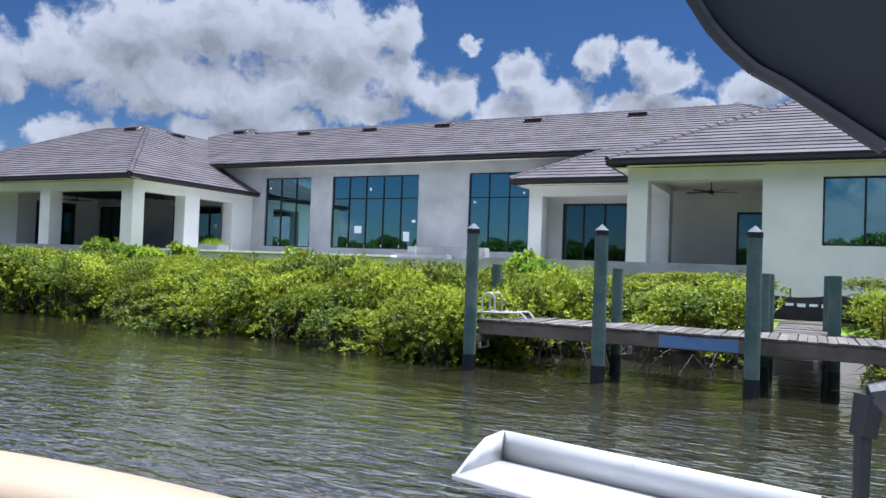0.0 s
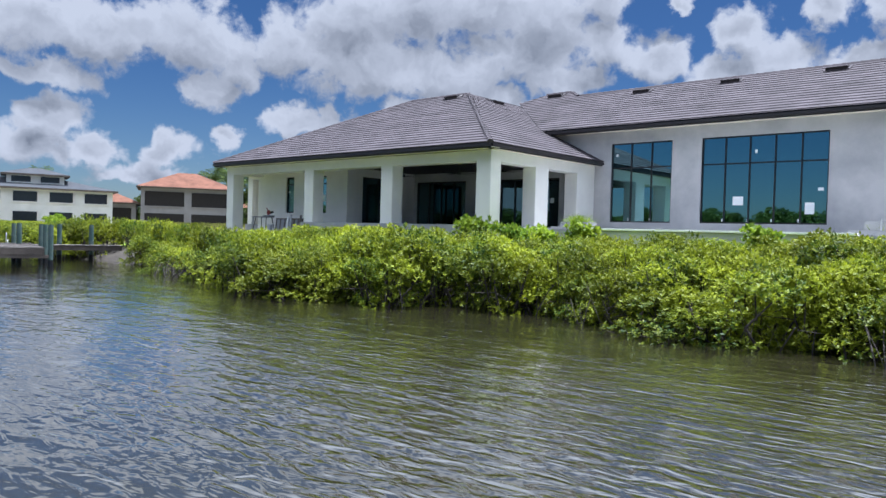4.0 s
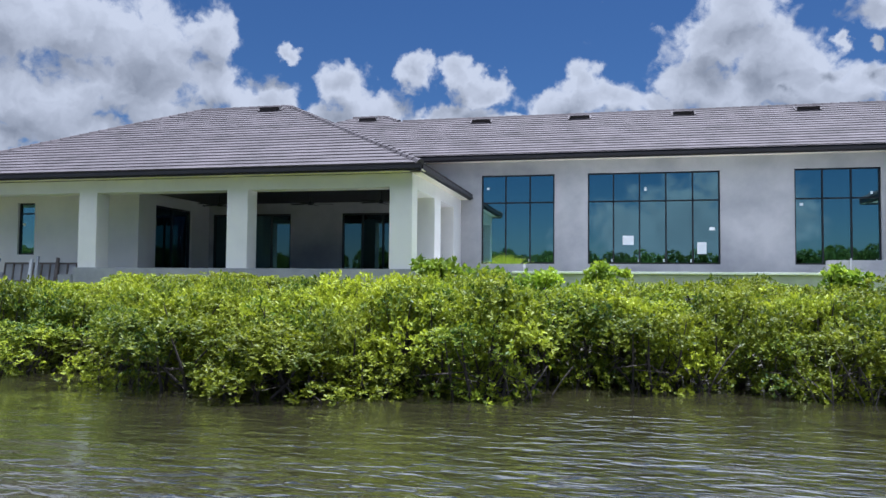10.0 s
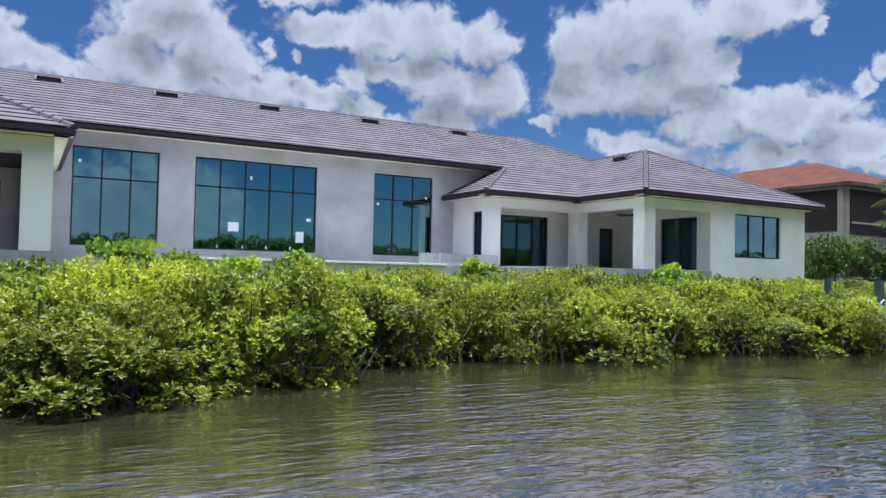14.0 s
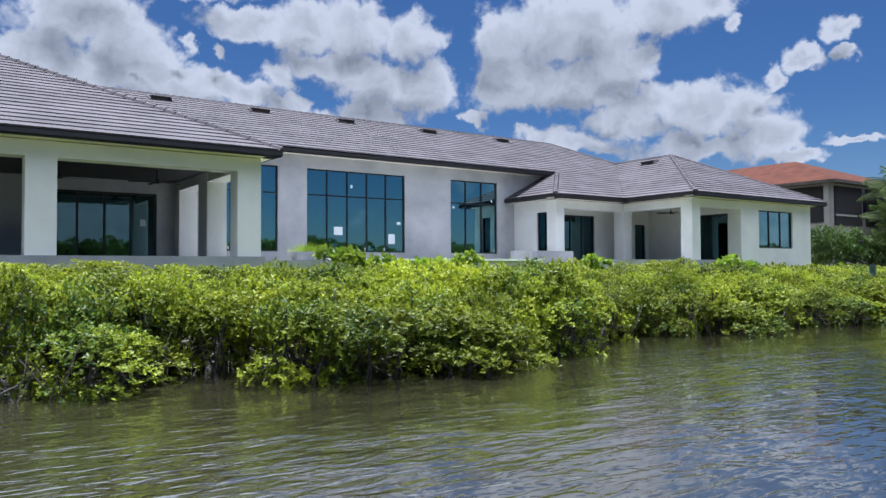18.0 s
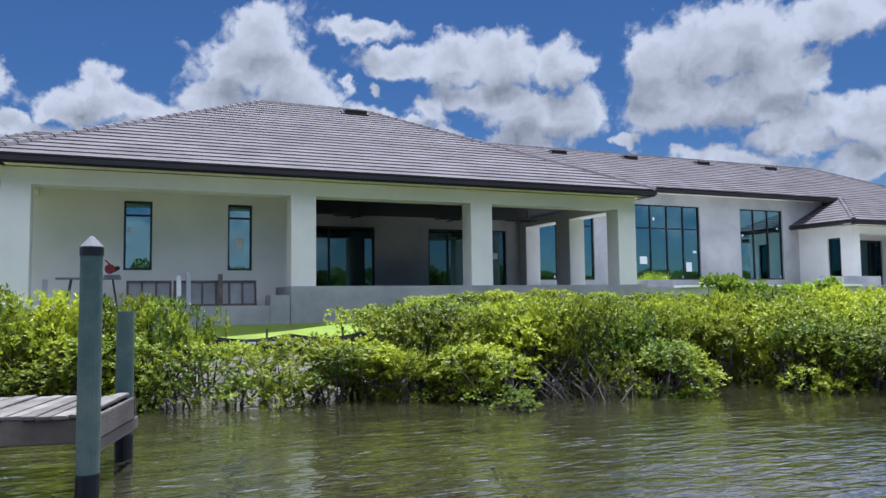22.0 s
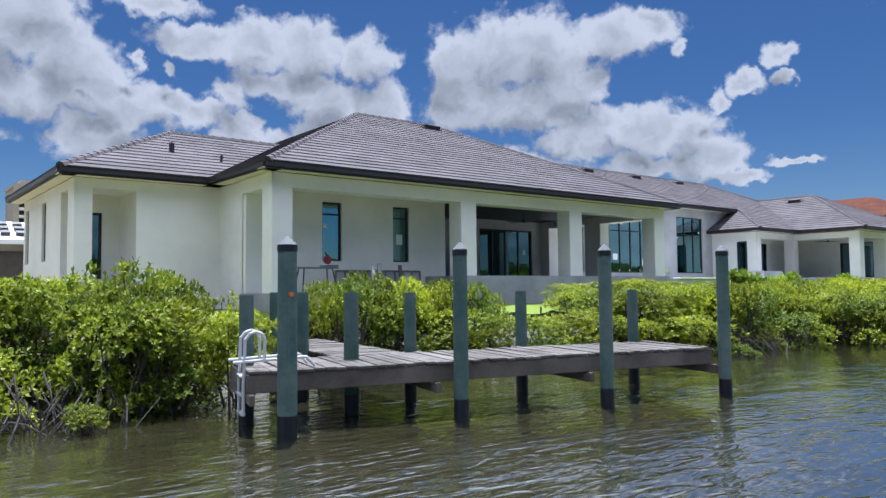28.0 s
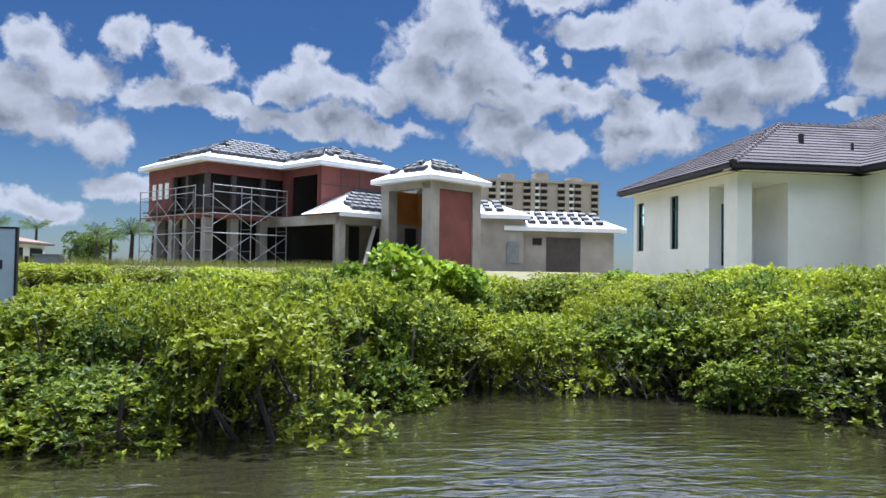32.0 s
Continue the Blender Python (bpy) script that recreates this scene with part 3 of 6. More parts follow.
def roof_slope(parent, corners, base, up, z0, slope=SLOPE, tile=TILE, step=0.32, lift=0.030, label=""):
    """Courses of flat tiles on a sloping plane over the plan polygon; base: a point of its eave line, up: the plan direction that climbs."""
    up = Vector((*up, 0)).normalized()
    side = Vector((-up.y, up.x, 0)) * -1
    base = Vector((*base, 0))
    poly = [((Vector((*c, 0)) - base).dot(side), (Vector((*c, 0)) - base).dot(up)) for c in corners]
    area = sum(p[0] * q[1] - q[0] * p[1] for p, q in zip(poly, poly[1:] + poly[:1]))
    if area < 0:
        poly.reverse()
    top = max(v for _, v in poly)
    normal = Vector((-up.x * slope, -up.y * slope, 1)).normalized()

    def at(u, v, h):
        p = base + side * u + up * v
        return Vector((p.x, p.y, z0 + slope * v)) + normal * h

    deck = bmesh.new()
    deck.faces.new([deck.verts.new(at(u, v, -0.01)) for u, v in poly])
    low = [deck.verts.new(at(u, v, -0.14)) for u, v in poly]
    deck.faces.new(low[::-1])
    roof = part("roof_slope", deck, FASCIA if tile is TILE else tile, parent, label)
    k = int(math.floor(min(v for _, v in poly) / step + 1e-6))
    while k * step < top - 0.02:
        lo, hi = k * step, min((k + 1) * step, top)
        band = clip_band(poly, lo, hi)
        if len(band) >= 3:
            bm = bmesh.new()
            ring = [bm.verts.new(at(u, v - (0.03 if v < lo + 1e-4 else 0), 0.006 + lift * (1 - (v - lo) / step))) for u, v in band]
            bm.faces.new(ring)
            foot = [(r, p) for r, p in zip(ring, band) if p[1] < lo + 1e-4]
            if len(foot) >= 2:
                foot.sort(key=lambda f: f[1][0])
                (r0, p0), (r1, p1) = foot[0], foot[-1]
                d0, d1 = bm.verts.new(at(p0[0], lo - 0.03, -0.02)), bm.verts.new(at(p1[0], lo - 0.03, -0.02))
                bm.faces.new((d0, d1, r1, r0))
            part("tile_course", bm, tile, roof)
        k += 1
    return roof


def caps(parent, a, b, mat=None, step=0.36, wide=0.15):
    """Ridge or hip tiles: a row of overlapping caps from a to b."""
    a, b = Vector(a), Vector(b)
    n = max(1, int((b - a).length / step))
    way = (b - a).normalized()
    if "hip_cap" not in CAP_MESH:
        bm = bmesh.new()
        ends = []
        for x, h, w in ((0.0, 0.075, 0.16), (0.42, 0.045, 0.135)):
            ends.append([bm.verts.new((x, y, z)) for y, z in ((-w, -0.075), (-w * 0.55, h * 0.6), (0, h), (w * 0.55, h * 0.6), (w, -0.075))])
        for i in range(4):
            bm.faces.new((ends[0][i], ends[0][i + 1], ends[1][i + 1], ends[1][i]))
        bm.faces.new(ends[0][::-1])
        CAP_MESH["hip_cap"] = mesh_of("hip_cap", bm, mat or TILE)
    turn = way.to_track_quat("X", "Z")
    for i in range(n):
        ob = new("hip_cap", CAP_MESH["hip_cap"])
        ob.parent = parent
        ob.matrix_basis = Matrix.LocRotScale(a + way * (i * (b - a).length / n) + Vector((0, 0, 0.03)), turn, None)


CAP_MESH = {}


def eave(parent, a, b, z, inward, depth=0.6, high=0.22):
    """A dark fascia with gutter along an eave from a to b, and the soffit behind it; inward: plan direction to the wall."""
    a, b = Vector((*a, 0)), Vector((*b, 0))
    way, n = (b - a).normalized(), Vector((*inward, 0))

    def bar(name, o0, o1, z0, z1, mat):
        bm = bmesh.new()
        pts = [(a + n * o0), (b + n * o0), (b + n * o1), (a + n * o1)]
        lo = [bm.verts.new((p.x, p.y, z0)) for p in pts]
        hi = [bm.verts.new((p.x, p.y, z1)) for p in pts]
        bm.faces.new(lo), bm.faces.new(hi[::-1])
        for i in range(4):
            bm.faces.new((lo[i], hi[i], hi[(i + 1) % 4], lo[(i + 1) % 4]))
        bmesh.ops.recalc_face_normals(bm, faces=bm.faces)
        return part(name, bm, mat, parent)

    bar("fascia", 0.05, 0.09, z - high, z - 0.015, FASCIA)
    bar("gutter", -0.05, 0.047, z - 0.17, z - 0.055, FASCIA)
    bar("soffit", 0.092, depth, z - high + 0.02, z - high + 0.05, SOFFIT)


# roofs
RX0, RX1, RY, RZ = -15.2, -11.1, -0.65, 9.5
left_roof = roof_slope(house, [(-22.95, -8.4), (-3.36, -8.4), (RX1, RY), (RX0, RY)], (-22.95, -8.4), (0, 1), EAVE)
roof_slope(house, [(-3.36, -8.4), (-3.36, 0), (RX1, 0), (RX1, RY)], (-3.36, -8.4), (-1, 0), EAVE)
roof_slope(house, [(-7.0, 0), (RX1, 4.1), (RX1, 0)], (-3.36, -8.4), (-1, 0), EAVE)
roof_slope(house, [(-22.95, -8.4), (RX0, RY), (RX0, 7), (-22.95, 7)], (-22.95, -8.4), (1, 0), EAVE)
main_roof = roof_slope(house, [(-6.4, -0.6), (20.18, -0.6), (22.9, 2.1), (20.1, 4.9), (-11.9, 4.9)], (0, -3.7), (0, 1), EAVE)
roof_slope(house, [(12.23, -3.7), (17.08, -3.7), (20.18, -0.6), (15.33, -0.6)], (0, -3.7), (0, 1), EAVE)
roof_slope(house, [(12.23, -3.7), (15.33, -0.6), (15.33, -0.01), (12.23, -0.01)], (12.23, -3.7), (1, 0), EAVE)
roof_slope(house, [(-11.6, 4.9), (-7.9, 4.9), (-8.9, 5.9), (-10.6, 5.9)], (0, -3.7), (0, 1), EAVE)
roof_slope(house, [(-7.9, 4.9), (-7.9, 6.9), (-8.9, 5.9)], (-7.9, 4.9), (-1, 0), EAVE + SLOPE * 8.6)
right_roof = roof_slope(house, [(17.08, -7.9), (28.72, -7.9), (22.9, -2.07)], (17.08, -7.9), (0, 1), EAVE)
roof_slope(house, [(17.08, -7.9), (22.9, -2.07), (22.9, 2.12), (17.08, -3.7)], (17.08, -7.9), (1, 0), EAVE)
roof_slope(house, [(28.72, -7.9), (28.72, 8), (22.9, 8), (22.9, -2.07)], (28.72, -7.9), (-1, 0), EAVE)
LLY, LLZ = 0.34, EAVE + SLOPE * 4.6
low_roof = roof_slope(house, [(-27.26, -4.26), (-22.95, -4.26), (-18.35, LLY), (-22.66, LLY)], (-27.26, -4.26), (0, 1), EAVE)
roof_slope(house, [(-27.26, -4.26), (-22.66, LLY), (-27.26, 4.94)], (-27.26, -4.26), (1, 0), EAVE)
# the far sides, never seen close
bm = bmesh.new()
for quad in (((-15.2, RY, RZ), (-11.1, RY, RZ), (-3.36, 7.1, EAVE), (-22.95, 7.1, EAVE)), ((-10.6, 5.9, 10.41), (-8.9, 5.9, 10.41), (-7.9, 6.9, 9.92), (-11.6, 6.9, 9.92)), ((-11.6, 4.9, 9.92), (-10.6, 5.9, 10.41), (-11.6, 6.9, 9.92)),
             ((-11.9, 4.9, 9.91), (20.1, 4.9, 9.91), (25.6, 10.4, 7.2), (-11.9, 10.4, 7.2)), ((-22.66, LLY, LLZ), (-18, LLY, LLZ), (-18, 4.94, EAVE), (-27.26, 4.94, EAVE)),
             ((20.1, 4.9, 9.91), (22.9, 2.1, 8.54), (26, 9, 6.9), (25.6, 10.4, 7.2))):
    bm.faces.new([bm.verts.new(p) for p in quad])
part("rear_roof", bm, TILE, house)
for a, b in (((-3.36, -8.4, EAVE), (RX1, RY, RZ)), ((-22.95, -8.4, EAVE), (RX0, RY, RZ)), ((RX0, RY, RZ), (RX1, RY, RZ)), ((17.08, -7.9, EAVE), (22.9, -2.07, 8.55)),
             ((28.72, -7.9, EAVE), (22.9, -2.07, 8.55)), ((12.23, -3.7, EAVE), (15.33, -0.6, 7.21)), ((-27.26, -4.26, EAVE), (-22.66, LLY, LLZ)), ((-22.66, LLY, LLZ), (-18.35, LLY, LLZ)),
             ((-27.26, 4.94, EAVE), (-22.66, LLY, LLZ)), ((-7.7, 4.9, 9.91), (20.1, 4.9, 9.91)), ((-7.9, 4.9, 9.92), (-8.9, 5.9, 10.41)), ((-10.6, 5.9, 10.41), (-8.9, 5.9, 10.41)),
             ((22.9, 2.1, 8.55), (20.1, 4.9, 9.91)), ((22.9, -2.07, 8.55), (22.9, 2.12, 8.55))):
    caps(main_roof, a, b)
for a, b, inward, deep in (((-22.95, -8.4), (-3.36, -8.4), (0, 1), 0.6), ((-3.36, -8.31), (-3.36, 0), (-1, 0), 0.45), ((-22.95, -8.31), (-22.95, -4.26), (1, 0), 0.55),
                           ((12.23, -3.7), (17.17, -3.7), (0, 1), 0.6), ((12.23, -3.61), (12.23, 0), (1, 0), 0.6), ((17.08, -7.9), (28.72, -7.9), (0, 1), 0.6), ((17.08, -7.81), (17.08, -3.61), (1, 0), 0.55),
                           ((28.72, -7.81), (28.72, 8), (-1, 0), 0.6), ((-27.26, -4.26), (-22.95, -4.26), (0, 1), 0.6), ((-27.26, -4.17), (-27.26, 4.94), (1, 0), 0.5)):
    eave(house, a, b, EAVE, inward, deep)
eave(house, (-6.5, -0.6), (15.3, -0.6), 7.2, (0, 1), 0.6)


def roof_vent(x, y, z, mat=FASCIA):
    th = thing("roof_vent", "low dark metal roof vent lying on the tiles", "vent", "roof vents")
    turn = math.atan(SLOPE)
    bm = bmesh.new()
    pts = [(-0.45, 0.0, 0.02), (0.45, 0.0, 0.02), (0.45, 0.42, 0.02), (-0.45, 0.42, 0.02), (-0.42, 0.0, 0.15), (0.42, 0.0, 0.15), (0.42, 0.42, 0.05), (-0.42, 0.42, 0.05)]
    v = [bm.verts.new(p) for p in pts]
    for f in ((4, 5, 6, 7), (0, 1, 5, 4), (1, 2, 6, 5), (3, 0, 4, 7), (2, 3, 7, 6)):
        bm.faces.new([v[i] for i in f])
    part("hood", bm, mat, th)
    bm = bmesh.new()
    box(bm, -0.52, 0.52, -0.05, 0.5, 0.0, 0.02)
    part("flashing", bm, TILE, th)
    th.matrix_basis = pose(x, y, z, math.degrees(turn), 0, 0)
    return th


for x in (-3.7, 0.8, 5.3, 10.35, 15.5):
    roof_vent(x, 4.05, EAVE + SLOPE * 7.75 + 0.05)
roof_vent(-9.6, 5.15, EAVE + SLOPE * 8.85 + 0.05)
roof_vent(-11.7, -1.35, EAVE + SLOPE * 7.05 + 0.05)
side_vent = roof_vent(21.9, -1.2, EAVE + SLOPE * 4.8 + 0.05)
side_vent.matrix_basis = Matrix.Translation((21.9, -1.2, EAVE + SLOPE * 4.85 + 0.06)) @ pose(0, 0, 0, 0, 0, -90) @ pose(0, 0, 0, math.degrees(math.atan(SLOPE)), 0, 0)
side_vent = roof_vent(-10.4, -0.2, 9.2)
side_vent.matrix_basis = Matrix.Translation((-10.3, 0.9, EAVE + SLOPE * 6.9 + 0.06)) @ pose(0, 0, 0, 0, 0, 90) @ pose(0, 0, 0, math.degrees(math.atan(SLOPE)), 0, 0)

# main hall: raw stucco wall with three tall windows
TALL = ((-2.96, -0.02, 3), (1.28, 6.21, 5), (8.82, 11.74, 3))
wall("wall_front", "x", -4.6, 13.4, 0.0, 0.25, 1.2, 7.02, [(a, b, 2.89, 6.47) for a, b, _ in TALL], RAW, house, "bare grey stucco wall")
# the large mark in the middle window's last pane is a painted reflection
for (a, b, n), marks in zip(TALL, (((0.2, 3.0, 0.1, 0.1), (0.85, 0.08, 0.05, 0.12), (1.9, 0.08, 0.05, 0.12)), ((1.33, 0.75, 0.42, 0.36), (4.1, 0.4, 0.34, 0.45), (2.15, 2.85, 0.1, 0.14), (4.55, 1.3, 0.2, 0.12), (0.9, 0.08, 0.05, 0.12), (1.9, 0.08, 0.05, 0.12), (2.85, 0.08, 0.05, 0.12), (3.85, 0.08, 0.05, 0.12)), ((2.6, 2.6, 0.08, 0.1), (2.75, 0.08, 0.05, 0.12), (0.2, 2.2, 0.12, 0.1)))):
    window("x", a, b, 2.89, 6.47, 0.0, n, 5.35, pane_marks=marks, label="tall black-framed window with tinted glass in a grid")
block("wall_end", RAW, house, 13.4, 15.25, 0.003, 0.25, 5.4, 7.018, label="bare grey stucco wall")
block("wall_end", RAW, house, -6.9, -4.6, 0.003, 0.25, 5.4, 7.018, label="bare grey stucco wall")
# inside of the hall
block("inner_floor", CONCRETE, house, -4.6, 27.8, 0.25, 10.0, 2.3, 2.45)
block("inner_wall", INSIDE, house, -22.4, 28.1, 9.8, 10.0, 1.2, 7.0)
block("inner_ceiling", INSIDE, house, -22.4, 27.8, 0.25, 10.0, 6.85, 7.0)

# left wing with the lanai
COLS = ((-22.5, -21.85), (-15.5, -14.8), (-9.98, -9.25), (-4.5, -3.78))
for i, (a, b) in enumerate(COLS):
    block("column", STUCCO, house, a, b, -7.8, -7.15, 1.9 if i < 2 else 2.4, 5.47, soft=0.012)
block("beam", STUCCO, house, -22.497, -3.783, -7.797, -7.16, 5.05, 5.46)
block("column", STUCCO, house, -4.45, -3.79, -4.75, -3.8, 2.4, 5.47, soft=0.012)
block("beam", STUCCO, house, -4.44, -3.795, -7.15, -1.5, 5.04, 5.455)
wall("wall_side", "y", -1.5, 0.0, -3.8, -0.65, 1.2, 5.47, [], STUCCO, house)
block("gable_panel", STUCCO, house, -4.4, -3.805, -7.1, -0.02, 5.461, 5.5)
wall("wall_porch", "x", -22.4, -14.6, -5.8, 0.25, 1.2, 5.5, [(-19.76, -19.02, 3.03, 4.98), (-16.95, -16.25, 3.03, 4.98)], STUCCO, house)
for a, b in ((-19.76, -19.02), (-16.95, -16.25)):
    window("x", a, b, 3.03, 4.98, -5.8, 1, 4.58, pane_marks=((0.22, 0.62, 0.26, 0.36),) if a > -18 else ((0.1, 1.1, 0.14, 0.1),), label="narrow black-framed window with tinted glass")
wall("wall_lanai_west", "y", -5.55, -0.95, -14.6, -0.25, 1.2, 5.5, [(-4.75, -2.3, 2.54, 4.95)], STUCCO, house)
window("y", -4.75, -2.3, 2.54, 4.95, -14.6, 2, None, deep=-0.08, label="black sliding glass door", door=True)
wall("wall_lanai", "x", -14.6, -3.9, -0.95, 0.25, 1.2, 5.5, [(-14.42, -10.85, 2.54, 4.92), (-8.6, -5.1, 2.54, 4.92)], RAW, house, "bare grey stucco wall")
window("x", -14.42, -10.85, 2.54, 4.92, -0.95, 4, None, label="black sliding glass door with four leaves", door=True)
window("x", -8.6, -5.1, 2.54, 4.92, -0.95, 4, None, pane_marks=((2.95, 1.2, 0.2, 0.24),), label="black sliding glass door with four leaves", door=True)
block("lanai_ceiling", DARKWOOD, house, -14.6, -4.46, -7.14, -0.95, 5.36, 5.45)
block("porch_ceiling", SOFFIT, house, -22.3, -14.61, -7.14, -5.55, 5.36, 5.45)
block("west_beam", STUCCO, house, -22.495, -21.86, -7.14, -5.6, 5.05, 5.455)
wall("wall_west", "y", -5.6, 8, -22.4, 0.25, 1.2, 5.47, [], STUCCO, house)
wall("lanai_partition", "y", -0.7, 9.8, -14.6, -0.2, 1.2, 5.5, [], INSIDE, house)
block("lanai_slab", CONCRETE, house, -15.55, -3.7, -7.95, -0.96, 1.2, FLOOR, soft=0.015)
block("porch_slab", CONCRETE, house, -22.6, -15.56, -7.95, -5.81, 1.0, 2.0, soft=0.015)
block("step", CONCRETE, house, -16.1, -15.57, -8.0, -7.2, 1.0, 2.28, soft=0.012)

# low wing at the west end
wall("wall_low", "x", -26.75, -22.4, -3.66, 0.25, 1.0, 5.47, [(-26.25, -25.0, 1.6, 5.18)], STUCCO, house)
wall("wall_low_west", "y", -3.41, 4.4, -26.75, 0.25, 1.0, 5.47, [(-2.85, -1.9, 1.6, 5.18), (0.35, 1.02, 3.12, 5.12), (3.4, 4.05, 3.12, 5.12)], STUCCO, house)
for a, b in ((0.35, 1.02), (3.4, 4.05)):
    window("y", a, b, 3.12, 5.12, -26.75, 1, 4.62, label="narrow black-framed window with tinted glass")
wall("alcove_back", "x", -26.5, -24.8, -1.9, 0.2, 1.0, 5.25, [(-26.3, -25.54, 2.5, 4.62)], STUCCO, house)
window("x", -26.3, -25.54, 2.5, 4.62, -1.9, 1, None, pane_marks=((0.2, 0.8, 0.25, 0.4),), label="black-framed door with a glass panel", door=True)
wall("alcove_side", "y", -3.41, -1.9, -25.0, 0.2, 1.0, 5.25, [], STUCCO, house)
block("alcove_ceiling", STUCCO, house, -26.5, -25.0, -3.41, -1.9, 5.18, 5.25)
block("alcove_floor", CONCRETE, house, -26.85, -24.9, -3.75, -1.8, 0.9, 2.4)
block("back_wall", STUCCO, house, -26.5, -22.4, 4.15, 4.4, 1.0, 5.47)

# right wing with its corner porch
block("column", STUCCO, house, 12.85, 13.4, -3.1, -2.5, 2.3, 5.47, soft=0.012)
block("column", STUCCO, house, 17.62, 18.25, -3.12, -2.45, 2.3, 5.47, soft=0.012)
block("column", STUCCO, house, 17.62, 18.25, -7.3, -6.65, 2.0, 5.47, soft=0.012)
block("beam", STUCCO, house, 12.853, 18.247, -3.097, -2.5, 5.05, 5.46)
block("beam", STUCCO, house, 17.623, 18.24, -6.65, -3.125, 5.05, 5.455)
block("beam", STUCCO, house, 18.25, 21.6, -7.297, -6.7, 5.05, 5.455)
wall("wall_link", "y", -2.5, 0.0, 12.85, 0.3, 1.2, 5.47, [(-2.45, -1.72, 2.54, 4.9)], STUCCO, house)
window("y", -2.45, -1.72, 2.54, 4.9, 12.85, 1, None, label="narrow black-framed glass door", door=True)
wall("wall_porch_back", "x", 13.15, 21.8, -1.5, 0.25, 1.2, 5.5, [(13.75, 17.2, 2.54, 4.9), (20.4, 21.3, 2.54, 4.55)], STUCCO, house)
window("x", 13.75, 17.2, 2.54, 4.9, -1.5, 4, None, label="black sliding glass door with four leaves", door=True)
window("x", 20.4, 21.3, 2.54, 4.55, -1.5, 1, None, label="black door with a dark glass panel", door=True)
wall("wall_porch_east", "y", -7.05, -1.5, 21.55, 0.25, 1.2, 5.5, [(-6.55, -4.4, 2.54, 4.9)], STUCCO, house)
window("y", -6.55, -4.4, 2.54, 4.9, 21.55, 2, None, label="black sliding glass door", door=True)
wall("wall_right", "x", 21.55, 28.1, -7.3, 0.25, 1.0, 5.47, [(23.12, 26.3, 3.12, 5.08)], STUCCO, house)
window("x", 23.12, 26.3, 3.12, 5.08, -7.3, 3, None, label="wide black-framed window with tinted glass")
wall("wall_east", "y", -7.05, 8, 27.85, 0.25, 1.0, 5.47, [], STUCCO, house)
block("porch_ceiling", SOFFIT, house, 13.2, 17.6, -3.0, -1.5, 5.36, 5.45)
block("porch_ceiling", SOFFIT, house, 17.605, 21.55, -7.0, -1.5, 5.36, 5.45)
block("porch_slab", CONCRETE, house, 12.8, 21.55, -7.4, -1.4, 1.0, FLOOR - 0.02, soft=0.015)

# terrace between the wings
block("terrace", CONCRETE, house, -3.69, 12.79, -6.6, 0.0, 1.0, 2.42, soft=0.015)
tagged(block("coping", COPING, house, -0.85, 8.7, -6.68, -6.2, 2.425, 2.5, soft=0.01), "white stone coping of the terrace edge")

